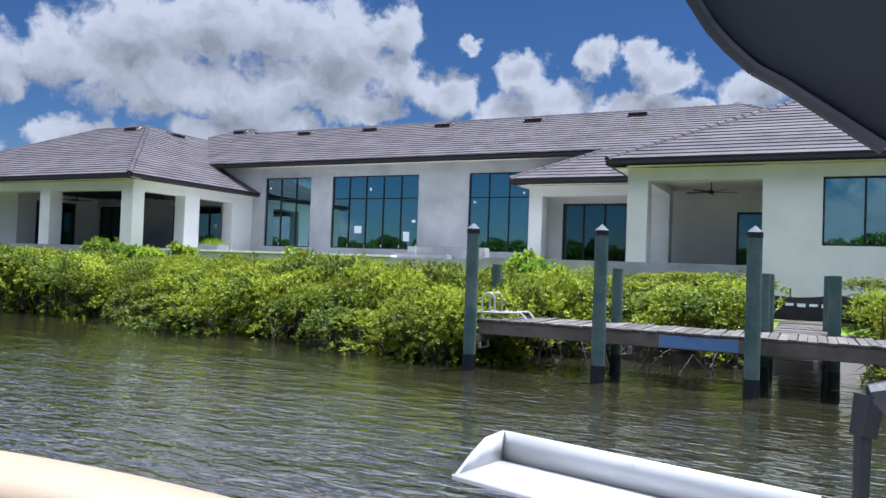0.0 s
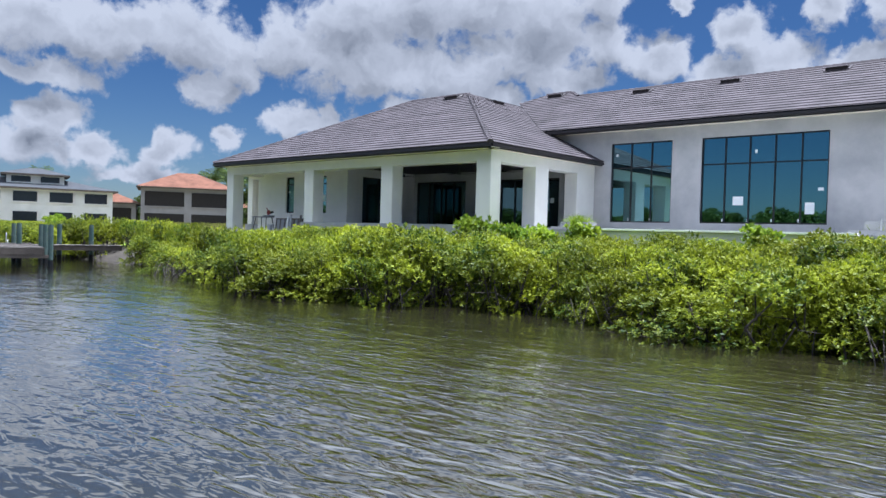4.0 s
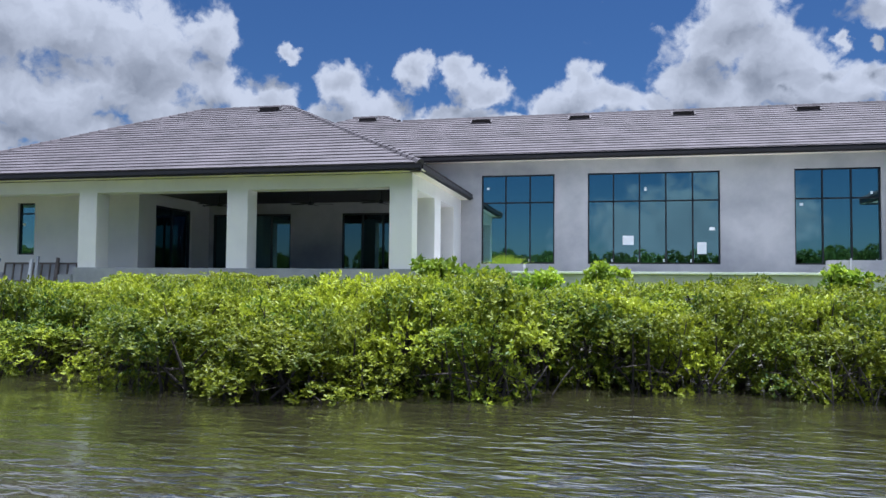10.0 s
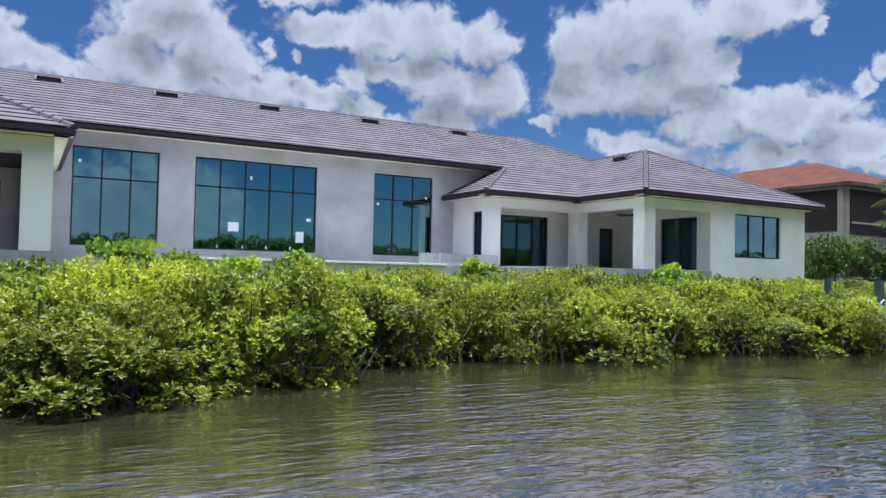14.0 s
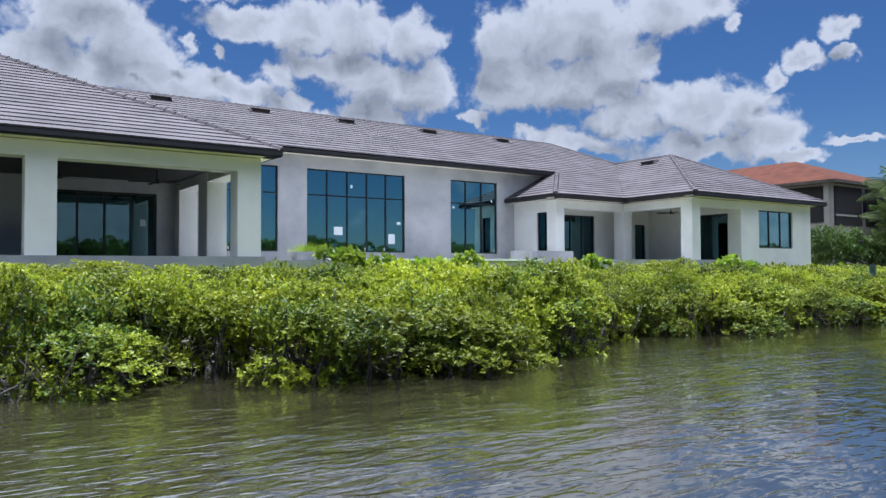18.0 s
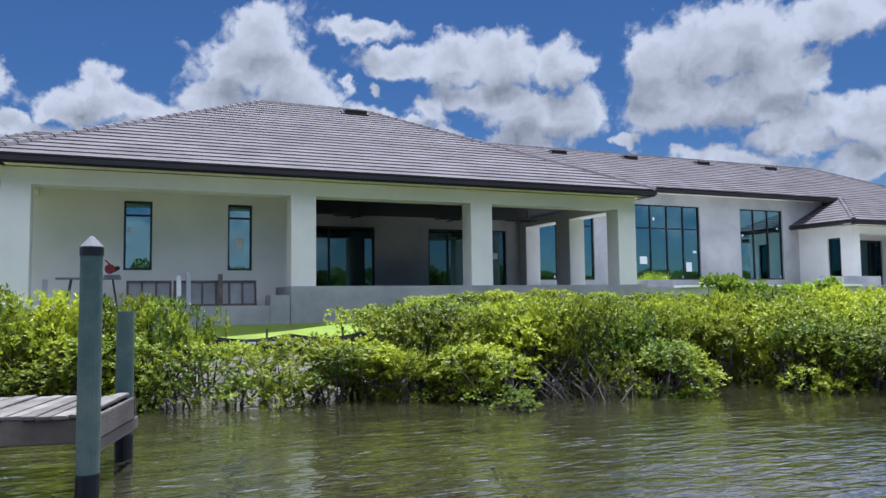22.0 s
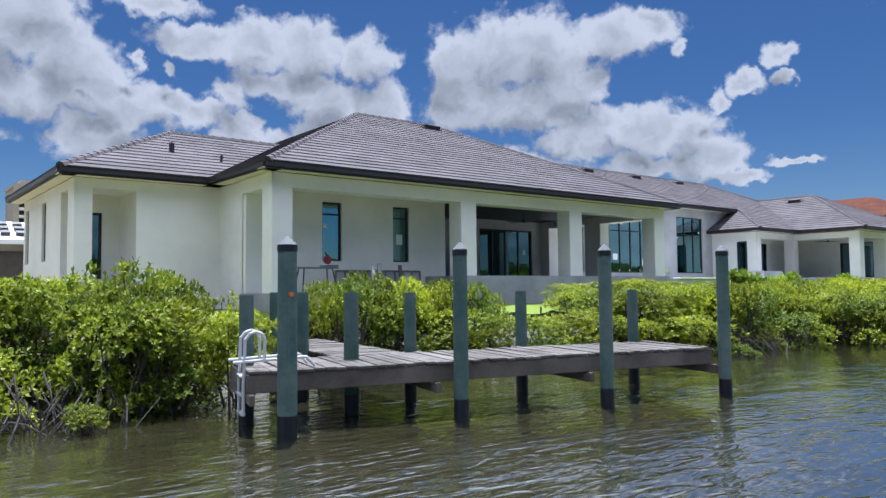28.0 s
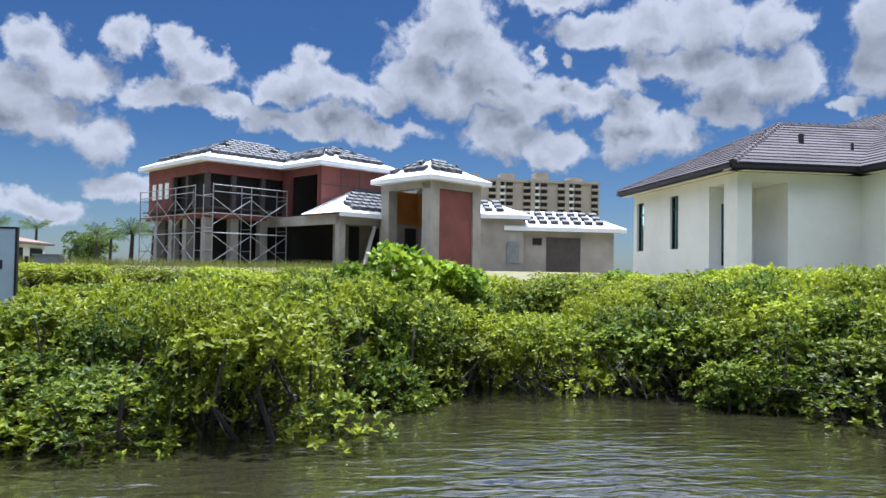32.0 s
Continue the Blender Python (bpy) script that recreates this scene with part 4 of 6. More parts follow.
# ---- foliage ----
def leaf_mesh(name, seed, lobes, whorls, leaves, length, mat, stems=10, broad=0.25, stem_mat=None):
    """A crown: lobes (x, y, z, r) covered with whorls of leaves at twig tips. Returns the leaf mesh and the twig mesh."""
    rng = np.random.default_rng(seed)
    lobes = np.array(lobes, float)
    weight = lobes[:, 3] ** 2
    pick = rng.choice(len(lobes), whorls, p=weight / weight.sum())
    d = rng.normal(size=(whorls, 3))
    d[:, 2] = np.where(d[:, 2] < -0.45, -d[:, 2], d[:, 2])
    d /= np.linalg.norm(d, axis=1)[:, None]
    depth = 1 - np.abs(rng.normal(0, 0.13, whorls))
    tip = lobes[pick, :3] + d * (lobes[pick, 3] * depth)[:, None] * np.array([1, 1, 0.85])
    verts, faces = [], []
    for i in range(whorls):
        out = d[i] * 0.55 + np.array([0, 0, 0.75]) + rng.normal(0, 0.25, 3)
        out /= np.linalg.norm(out)
        a = np.cross(out, [0.3, 0.9, 0.1])
        a /= np.linalg.norm(a)
        b = np.cross(out, a)
        turn = rng.uniform(0, 6.28)
        for k in range(leaves):
            ang = turn + k * 2.4
            lean = 0.25 + 0.75 * rng.random()
            way = (a * math.cos(ang) + b * math.sin(ang)) * lean + out * (1.05 - lean)
            way /= np.linalg.norm(way)
            side = np.cross(way, out)
            side /= np.linalg.norm(side) + 1e-6
            size = length * rng.uniform(0.7, 1.25)
            p = tip[i] + out * rng.uniform(-0.05, 0.05)
            n0 = len(verts)
            fold = np.cross(side, way) * size * 0.08
            verts += [p, p + way * size * 0.55 + side * size * broad + fold, p + way * size, p + way * size * 0.55 - side * size * broad + fold]
            faces.append((n0, n0 + 1, n0 + 2, n0 + 3))
    me = bpy.data.meshes.new(name)
    me.from_pydata([tuple(v) for v in verts], [], faces)
    me.materials.append(mat)
    tw = bmesh.new()
    for i in range(stems):
        l = lobes[i % len(lobes)]
        foot = Vector((rng.normal(0, 0.16) + l[0] * 0.35, rng.normal(0, 0.16) + l[1] * 0.35, -0.15))
        knee = Vector((l[0] * 0.75 + rng.normal(0, 0.12), l[1] * 0.75 + rng.normal(0, 0.12), l[2] * 0.55))
        end = Vector((l[0] + rng.normal(0, 0.1), l[1] + rng.normal(0, 0.1), l[2] + l[3] * 0.5))
        tube(tw, foot, knee, 0.032, 0.022, 5, False)
        tube(tw, knee, end, 0.022, 0.008, 5, False)
        for _ in range(3):
            tube(tw, knee, knee + Vector((rng.normal(0, 0.35), rng.normal(0, 0.35), rng.uniform(-0.45, 0.35))), 0.012, 0.004, 4, False)
    return me, mesh_of(name + "_twigs", tw, stem_mat or BARK)


def lobes_for(seed, count, radius, height, low):
    rng = random.Random(seed)
    out = [(0, 0, height * 0.62, radius * 0.62)]
    for i in range(count):
        a = i * 2.4 + rng.uniform(-0.4, 0.4)
        r = radius * rng.uniform(0.35, 0.85)
        out.append((r * math.cos(a), r * math.sin(a), rng.uniform(low, height * 0.78), radius * rng.uniform(0.3, 0.52)))
    return out


MANGROVE = [leaf_mesh("mangrove_crown", 10 + i, lobes_for(20 + i, 10 + i % 3, 1.05, 1.75, 0.16), 560, 7, 0.094, LEAF, 7) for i in range(6)]
SHRUB = [leaf_mesh("shrub_crown", 40 + i, lobes_for(50 + i, 7, 0.8, 1.0, 0.25), 290, 7, 0.084, LEAF, 8) for i in range(3)]
GRAPE = [leaf_mesh("broadleaf_crown", 70 + i, lobes_for(80 + i, 8, 0.8, 1.1, 0.4), 150, 6, 0.165, LEAF2, 9, 0.40) for i in range(2)]


def plant(kind, meshes, x, y, z, turn, sx, sz, label, category="shrub", group="mangroves along the bank"):
    th = thing(kind, label, category, group, at=(x, y, z))
    th.rotation_euler = (0, 0, turn)
    th.scale = (sx, sx, sz)
    for name, me in zip(("crown", "stem"), meshes):
        ob = new(name, me)
        ob.parent = th
        ob["kind"] = "stuff"
    return th


# walkway to the left dock runs along this line
DOCK_A, DOCK_B = Vector((-27.3, -18.2)), Vector((-20.02, -20.14))
DU = (DOCK_B - DOCK_A).normalized()
DV = Vector((-DU.y, DU.x))


def dock_uv(x, y):
    p = Vector((x, y)) - DOCK_A
    return p.dot(DU), p.dot(DV)


def canopy(x, y):
    """Height that the mangrove canopy reaches."""
    h = 2.08 + 0.24 * noise.noise((x * 0.35, y * 0.35, 3.1)) + 0.16 * noise.noise((x * 0.9, y * 0.9, 7.7))
    if -13.5 < x < 14:
        h += 0.13
    if x < -42:
        h -= 0.25
    elif x < -30.5:
        h -= 0.02
    elif x < -26.2:
        h += 0.32
    elif x < -13.5:
        h -= 0.1
        if -19.2 < x < -16.2:
            h -= 0.42
    return h


rng = random.Random(4)
x = -64.0
n = 0
while x < 38:
    front = shore(x)
    if -28.5 < x < -13.2:
        back = front + 2.3
    elif x < -28:
        back = -7.2
    else:
        back = -9.2
    y = front + 0.1
    row = -1
    while y < back:
        px, py = x + rng.uniform(-0.6, 0.6), y + rng.uniform(-0.42, 0.42)
        u, v = dock_uv(px, py)
        on_dock = (-1.3 < u < 8.2 and -0.9 < v < 2.7) or (0.4 < u < 3.3 and 2.0 < v < 9)
        on_right = 17.3 < px < 24.1 and py < -14.4 or 21.7 < px < 23.9 or px >= 24.1 and py < -16.0
        gap = -19.4 < px < -16.3 and py > -13.0
        bare = row < 0 and (-30.1 < px < -28.6 or -35.8 < px < -35.0 and row < 0 or -12.2 < px < -10.9 and row < 0)
        if not (on_dock or on_right or gap or bare):
            g = max(land(px, py), WATER - 0.1) if row > 0 else WATER - 0.12 + 0.05 * row
            top = rng.uniform(0.85, 1.8) if row < 0 else canopy(px, py) - (rng.uniform(-0.08, 0.55), rng.uniform(-0.12, 0.3), rng.uniform(-0.12, 0.12))[min(row, 2)]
            k = n % 6
            wide = rng.uniform(0.78, 1.22)
            if px < -45 or px > 28:
                wide *= 1.25
            plant("mangrove", MANGROVE[k], px, py, g, rng.uniform(0, 6.28), wide, max(0.4, (top - g) / 1.78), "dense green mangrove bush rooted at the water's edge" if row <= 0 else "dense green mangrove bush on the canal bank")
            n += 1
        y += 0.7 if row < 0 else 1.0 if row < 2 else 1.5
        row += 1
    x += 1.25 if -45 < x < 28 else 2.0

for x, y, s, h in ((15.9, -16.3, 1.0, 0.95), (16.6, -15.6, 1.0, 1.05), (16.1, -17.2, 0.85, 0.72), (15.3, -17.0, 0.8, 0.7), (16.5, -16.6, 0.9, 0.95)):
    plant("mangrove", MANGROVE[2], x, y, WATER - 0.1, x, s, h, "dense green mangrove bush rooted at the water's edge")

# bare roots and dead twigs that show at the waterline
ROOT = material("dry_mangrove_root", (0.032, 0.023, 0.018), 0.85, vary=0.25, scale=8, grain=60, tint=(0.05, 0.042, 0.035))


def root_tangle(x, y, seed, wide=1.2, high=0.75, mat=ROOT):
    th = thing("root_tangle", "tangle of bare brown mangrove roots above the water", "roots", "root tangles", at=(x, y, WATER))
    r = random.Random(seed)
    for _ in range(16):
        bm = bmesh.new()
        a = Vector((r.uniform(-wide, wide), r.uniform(-0.2, 0.5), -0.25))
        b = Vector((a.x + r.uniform(-0.7, 0.7), r.uniform(0.0, 0.8), r.uniform(0.45, 1.2) * high))
        mid = a.lerp(b, 0.5) + Vector((r.uniform(-0.1, 0.1), -r.uniform(0.05, 0.3), r.uniform(0.05, 0.25)))
        pts = [a.lerp(mid, k / 3).lerp(mid.lerp(b, k / 3), k / 3) for k in range(4)]
        size = r.uniform(0.006, 0.015)
        for p, q in zip(pts, pts[1:]):
            tube(bm, p, q, size, size * 0.85, 5, False)
        part("root", bm, mat, th)
    return th


for k, x in enumerate((-48, -43.2, -36.4, -35.2, -33.9, -30.6, -29.4, -12.6, -11.4, -8.6, -3.4, -0.2, 2.6, 6.4, 9.2, 12.6, 15.2, 18.4, 20.6, 24.6)):
    root_tangle(x, max(shore(x), -16.6) - 0.55, k)

# low sprigs over the water, broad-leaved clumps, plants by the dock
for x, y, z, s, h in ((-13.4, -16.7, 0.15, 0.55, 0.35), (-31.5, -16.6, 0.15, 0.6, 0.45), (-29.2, -16.2, 0.15, 0.5, 0.4), (-33.6, -14.9, 0.1, 0.6, 0.4), (-18.9, -13.9, 0.2, 0.7, 0.75), (-16.0, -14.1, 0.2, 0.75, 0.85), (-14.6, -14.6, 0.2, 0.8, 0.9), (2.2, -14.6, 0.1, 0.6, 0.5)):
    plant("mangrove_sprig", SHRUB[int(abs(x)) % 3], x, y, z, x, s, h, "low leafy mangrove sprig hanging over the water")
for x, y, z, s, h in ((-37.9, -10.9, 1.3, 0.95, 1.12), (-38.8, -10.7, 1.3, 0.7, 0.85), (-37.0, -11.1, 1.3, 0.75, 0.85), (-2.2, -10.4, 1.3, 0.9, 1.25), (-0.9, -10.1, 1.3, 0.8, 1.05), (0.3, -10.4, 1.3, 0.7, 1.0), (1.8, -10.3, 1.3, 0.8, 1.1), (7.4, -10.4, 1.3, 0.8, 1.05), (15.3, -10.6, 1.3, 0.75, 1.1), (16.2, -11.2, 1.3, 0.65, 0.95), (-32.4, -8.2, 1.4, 0.8, 0.7), (-30.3, -8.6, 1.4, 0.8, 0.75), (-28.6, -8.9, 1.4, 0.7, 0.75)):
    plant("broadleaf_shrub", GRAPE[int(abs(x)) % 2], x, y, z, x, s, h, "bright broad-leaved shrub standing above the mangroves", group="broad-leaved shrubs")
for x, y, s, h in ((-19.6, -11.6, 0.9, 1.3), (-20.8, -12.0, 1.1, 1.35), (-22.1, -11.7, 1.2, 1.45), (-23.1, -11.9, 0.9, 1.3), (-18.4, -11.9, 0.8, 1.15), (-19.0, -12.6, 0.9, 1.25), (-20.2, -12.7, 1.0, 1.3), (-21.5, -12.6, 1.1, 1.35), (-22.8, -12.7, 1.0, 1.3), (-27.3, -12.4, 1.3, 1.55), (-26.7, -11.6, 1.1, 1.45), (-27.8, -13.3, 1.2, 1.6)):
    plant("shrub", SHRUB[int(abs(x)) % 3], x, y, 0.55, x, s, h * 1.25, "rounded green shrub behind the wooden dock", group="shrubs behind the dock")


PALMLEAF = leaf_material("palm_leaf", (0.026, 0.052, 0.013), (0.095, 0.135, 0.028), 0.25, 0.7, 0.15)


def fan_palm(x, y, z, size, fronds=9, trunk=0.0, label="small palm with spreading fronds"):
    th = thing("palm_tree" if trunk else "young_palm", label, "palm", at=(x, y, z))
    r = random.Random(int(abs(x * 10)))
    if trunk:
        bm = bmesh.new()
        tube(bm, (0, 0, 0), (0.1, 0.05, trunk), 0.16, 0.11, 10)
        part("trunk", bm, BARK, th)
    for i in range(fronds):
        bm = bmesh.new()
        a, lift = i * 2.4, r.uniform(0.25, 1.15)
        pts = []
        for k in range(9):
            s = k / 8
            pts.append(Vector((math.cos(a) * math.cos(lift) * s * size, math.sin(a) * math.cos(lift) * s * size, trunk + math.sin(lift) * s * size - 0.55 * size * s * s * (1 - 0.3 * lift))))
        for p, q in zip(pts, pts[1:]):
            tube(bm, p, q, 0.012 * size, 0.010 * size, 4, False)
        for k in range(1, 30):
            s = k / 30
            i0 = min(7, int(s * 8))
            p = pts[i0].lerp(pts[i0 + 1], s * 8 - i0)
            w = (pts[i0 + 1] - pts[i0]).normalized()
            side = w.cross(Vector((0, 0, 1))).normalized()
            ln = size * r.uniform(0.2, 0.27) * math.sin(math.pi * min(0.97, s * 0.9 + 0.1)) + 0.03
            for sg in (-1, 1):
                e = p + side * sg * ln + w * ln * 0.5 - Vector((0, 0, ln * r.uniform(0.5, 1.1)))
                bm.faces.new([bm.verts.new(v) for v in (p, p.lerp(e, 0.5) + w * 0.0055 * size, e, p.lerp(e, 0.5) - w * 0.0055 * size)])
        part("frond", bm, LEAF2 if not trunk else PALMLEAF, th)
    return th


fan_palm(-17.6, -13.7, 0.5, 0.9, 10)
fan_palm(-16.7, -14.0, 0.4, 0.8, 9)

# the far bank of the canal, behind the boat
bank = []
for k in range(150):
    bank.append((-150 + 2.0 * k + rng.uniform(-0.8, 0.8), -66 - rng.uniform(0, 5)))
FARLEAF = leaf_material("far_mangrove_leaf", (0.034, 0.066, 0.016), (0.10, 0.135, 0.022), 0.3, 0.7, 0.15)
FARTREE = [leaf_mesh("far_tree_crown", 200 + i, lobes_for(210 + i, 11, 2.5, 5.2, 0.8), 900, 6, 0.27, FARLEAF, 5) for i in range(3)]
for k, (x, y) in enumerate(bank):
    s = 1.22 + 0.3 * noise.noise((x * 0.05, 2.0, 0.0)) + rng.uniform(-0.06, 0.1)
    plant("tree", FARTREE[k % 3], x, y, 0.1, rng.uniform(0, 6.28), 1.0, s, "mangrove tree on the opposite bank", "tree", "trees on the opposite bank")

# ---- docks ----
PLANK = {}


def plank(parent, m, length, width=0.138):
    key = round(length, 2)
    if key not in PLANK:
        bm = bmesh.new()
        box(bm, -width / 2, width / 2, 0, length, -0.038, 0.0, soft=0.006)
        PLANK[key] = mesh_of("plank", bm, WOOD)
    ob = new("plank", PLANK[key])
    ob.parent = parent
    ob.matrix_basis = m
    return ob


def pile(x, y, top, r=0.112, cap=True, label="tall green-wrapped mooring pile with a pale cone cap", group="mooring piles", lean=0.0):
    th = thing("mooring_pile", label, "pile", group, at=(x, y, WATER))
    h = top - WATER
    bm = bmesh.new()
    rr = [(0.30, r), (0.9, r * 1.02), (1.5, r), (h - 0.12, r * 0.97)]
    for (z0, r0), (z1, r1) in zip(rr, rr[1:]):
        tube(bm, (0, 0, z0), (0, 0, z1), r0, r1, 16, False)
    if not cap:
        tube(bm, (0, 0, h - 0.12), (0, 0, h), r * 0.97, r * 0.95, 16)
    bmesh.ops.remove_doubles(bm, verts=bm.verts, dist=0.0005)
    part("shaft", bm, PILE, th, smooth=False)
    bm = bmesh.new()
    tube(bm, (0, 0, -1.2), (0, 0, 0.30), r * 1.03, r * 1.03, 16)
    part("wet_foot", bm, WET, th, "black wet foot at the waterline")
    if cap:
        bm = bmesh.new()
        tube(bm, (0, 0, h - 0.12), (0, 0, h - 0.03), r * 1.04, r * 1.04, 16)
        part("collar", bm, WET, th)
        bm = bmesh.new()
        tube(bm, (0, 0, h - 0.035), (0, 0, h + 0.075), r * 1.06, 0.012, 16)
        part("cap", bm, CAPM, th, "pale cone cap")
    th.rotation_euler = (0, lean, 0)
    return th


def dock(origin, along, length, width, top, walk_from, walk_to, walk_len, label, lean=0.0):
    """A plank dock: deck boards across, beams along its edges, and a walkway to the shore."""
    th = thing("dock", label, "dock")
    u = Vector((*along, 0)).normalized()
    v = Vector((-u.y, u.x, 0))
    o = Vector((*origin, top))
    frame_m = Matrix((u, v, Vector((0, 0, 1)))).transposed().to_4x4()
    r = random.Random(11)
    s = 0.08
    while s < length:
        m = Matrix.Translation(o + u * s + v * r.uniform(-0.03, 0.03) + Vector((0, 0, r.uniform(-0.006, 0.006)))) @ frame_m @ pose(0, 0, 0, r.uniform(-0.4, 0.4), r.uniform(-0.8, 0.8), r.uniform(-0.5, 0.5))
        plank(th, m, width)
        s += 0.148
    s = width + 0.09
    flip = frame_m @ pose(0, 0, 0, 0, 0, -90)
    while s < width + walk_len:
        m = Matrix.Translation(o + v * s + u * (walk_from - lean * (s - width)) + Vector((0, 0, r.uniform(-0.006, 0.006)))) @ flip @ pose(0, 0, 0, r.uniform(-0.4, 0.4), 0, r.uniform(-0.6, 0.6))
        plank(th, m, walk_to - walk_from)
        s += 0.148

    def beam(name, a0, a1, b0, b1, z0, z1):
        bm = bmesh.new()
        box(bm, a0, a1, b0, b1, z0, z1, soft=0.01)
        ob = part(name, bm, BEAM, th)
        ob.matrix_basis = Matrix.Translation(o) @ frame_m
        return ob

    beam("fascia_board", 0, length, 0.02, 0.07, -0.29, -0.045)
    beam("fascia_board", 0, length, width - 0.07, width - 0.02, -0.29, -0.045)
    beam("fascia_board", 0.0, 0.05, 0.08, width - 0.08, -0.29, -0.045)
    beam("fascia_board", length - 0.05, length, 0.08, width - 0.08, -0.29, -0.045)
    for k in range(3):
        beam("joist", 0.06, length - 0.06, 0.45 + k * (width - 0.95) / 2, 0.5 + k * (width - 0.95) / 2, -0.24, -0.045)
    for a in (walk_from + 0.08, walk_to - 0.13):
        ob = beam("joist", 0, 0.05, 0, walk_len, -0.27, -0.045)
        ob.matrix_basis = Matrix.Translation(o + u * a + v * width) @ frame_m @ pose(0, 0, 0, 0, 0, math.degrees(math.atan(lean)))
    k = 0.0
    while k < length + 0.1:
        a = min(k, length - 0.08)
        beam("cross_beam", a, a + 0.07, -0.12, width + 0.15, -0.44, -0.295)
        k += (length) / 3
    return th


DTOP = 1.03
dock(DOCK_A + DV * 0.22 - DU * 0.42, DU, 7.92, 1.7, DTOP, 1.62, 2.87, 4.0, "weathered wooden plank dock on piles over the canal", 0.11)
for x, y, z in ((-27.35, -18.4, 2.71), (-24.82, -18.84, 2.69), (-22.4, -19.53, 2.70), (-20.01, -20.14, 2.72)):
    pile(x, y, z, 0.125 if x < -27 else 0.106)
for u, v in ((-0.3, 1.15), (2.6, 2.15), (4.78, 2.15), (7.3, 2.15)):
    p = DOCK_A + DU * u + DV * v
    pile(p.x, p.y, 2.03, 0.105, False, "shorter flat-topped grey-green dock post", "dock posts")
for u, v in ((1.3, 1.3), (0.95, 3.1), (0.78, 4.6)):
    p = DOCK_A + DU * u + DV * v
    pile(p.x, p.y, 2.05, 0.115, False, "shorter flat-topped grey-green dock post", "dock posts")
dock((17.0, -17.42), (1, 0), 8.8, 1.6, 1.14, 5.2, 6.25, 6.0, "weathered wooden plank dock with a walkway to the shore")
for x, y in ((17.05, -17.88), (19.49, -17.81), (21.98, -17.76), (24.5, -17.7)):
    pile(x, y, 2.9, 0.12)
for x, y in ((16.71, -15.78), (19.33, -15.78), (22.04, -15.78), (22.06, -14.33), (23.21, -15.62), (23.16, -14.33)):
    pile(x, y, 2.22, 0.11, False, "shorter flat-topped grey-green dock post", "dock posts")


def swim_ladder(m, mat):
    th = thing("swim_ladder", "white metal swim ladder hooked over the dock end", "ladder")
    for sx in (-0.2, 0.2):
        bm = bmesh.new()
        pts = [(sx, -0.30, 0.12), (sx, -0.30, 0.40), (sx, -0.26, 0.48), (sx, -0.18, 0.51), (sx, -0.10, 0.48), (sx, -0.04, 0.40), (sx, -0.02, -0.2), (sx, -0.02, -0.6)]
        for a, b in zip(pts, pts[1:]):
            tube(bm, a, b, 0.022, 0.022, 8, True)
        part("rail", bm, mat, th, smooth=False)
        bm = bmesh.new()
        for a, b in zip(((-0.98, 0.02), (-0.86, 0.15)), ((-0.86, 0.15), (0.12, 0.11))):
            tube(bm, (sx * 1.15, *a), (sx * 1.15, *b), 0.02, 0.02, 8, True)
        part("arm", bm, mat, th)
    for z in (-0.6, -0.35, -0.1):
        bm = bmesh.new()
        box(bm, -0.2, 0.2, -0.05, 0.02, z, z + 0.03, soft=0.008)
        part("rung", bm, mat, th)
    th.matrix_basis = m
    return th


p = DOCK_A + DU * -0.47 + DV * 0.62
swim_ladder(Matrix.Translation((p.x, p.y, DTOP)) @ pose(0, 0, 0, 0, 0, -14.9 + 90), GEL)
swim_ladder(Matrix.Translation((16.96, -17.0, 1.14)) @ pose(0, 0, 0, 0, 0, 90), GEL)

# silt fences of black cloth on stakes
CLOTH = material("black_silt_cloth", (0.018, 0.018, 0.02), 0.8, vary=0.15, grain=60)


def silt_fence(x0, x1, y, z, high=0.55):
    th = thing("silt_fence", "sagging black silt fence cloth on wooden stakes", "fence")
    bm = bmesh.new()
    n = int((x1 - x0) / 0.25)
    rows = []
    for i in range(n + 1):
        x = x0 + (x1 - x0) * i / n
        yy = y + 0.05 * noise.noise((x * 1.3, 0, 1)) + 0.06 * math.sin(x * 3.4)
        sag = 0.10 * abs(math.sin(x * math.pi / 1.8))
        rows.append([bm.verts.new((x, yy, z - 0.05)), bm.verts.new((x, yy - 0.03, z + high * 0.5)), bm.verts.new((x, yy, z + high - sag))])
    for a, b in zip(rows, rows[1:]):
        for k in (0, 1):
            bm.faces.new((a[k], b[k], b[k + 1], a[k + 1]))
    ob = part("cloth", bm, CLOTH, th)
    ob.modifiers.new("thick", "SOLIDIFY").thickness = 0.006
    x = x0
    while x <= x1:
        block("stake", BEAM, th, x - 0.02, x + 0.02, y + 0.07, y + 0.11, z - 0.1, z + high + 0.12)
        x += 1.8
    return th


silt_fence(-27.5, -13.4, -11.0, 0.95, 0.42)
silt_fence(20.6, 26.5, -10.9, 1.2, 0.6)
for k in range(5):
    tagged(block("printed_mark", PAPER, bpy.data.objects["silt_fence.001"], 22.3 + k * 0.26, 22.48 + k * 0.26, -10.985, -10.98, 1.5 - 0.02 * (k % 2), 1.56), "faded white print on the cloth")
for k in range(7):
    tagged(block("printed_mark", PAPER, bpy.data.objects["silt_fence"], -17.4 + k * 0.24, -17.22 + k * 0.24, -11.125, -11.12, 1.16 - 0.015 * (k % 2), 1.21), "faded white print on the cloth")
DECAL = material("faded_blue_paint", (0.06, 0.14, 0.30), 0.7, vary=0.25, scale=5, grain=30, tint=(0.10, 0.16, 0.24))
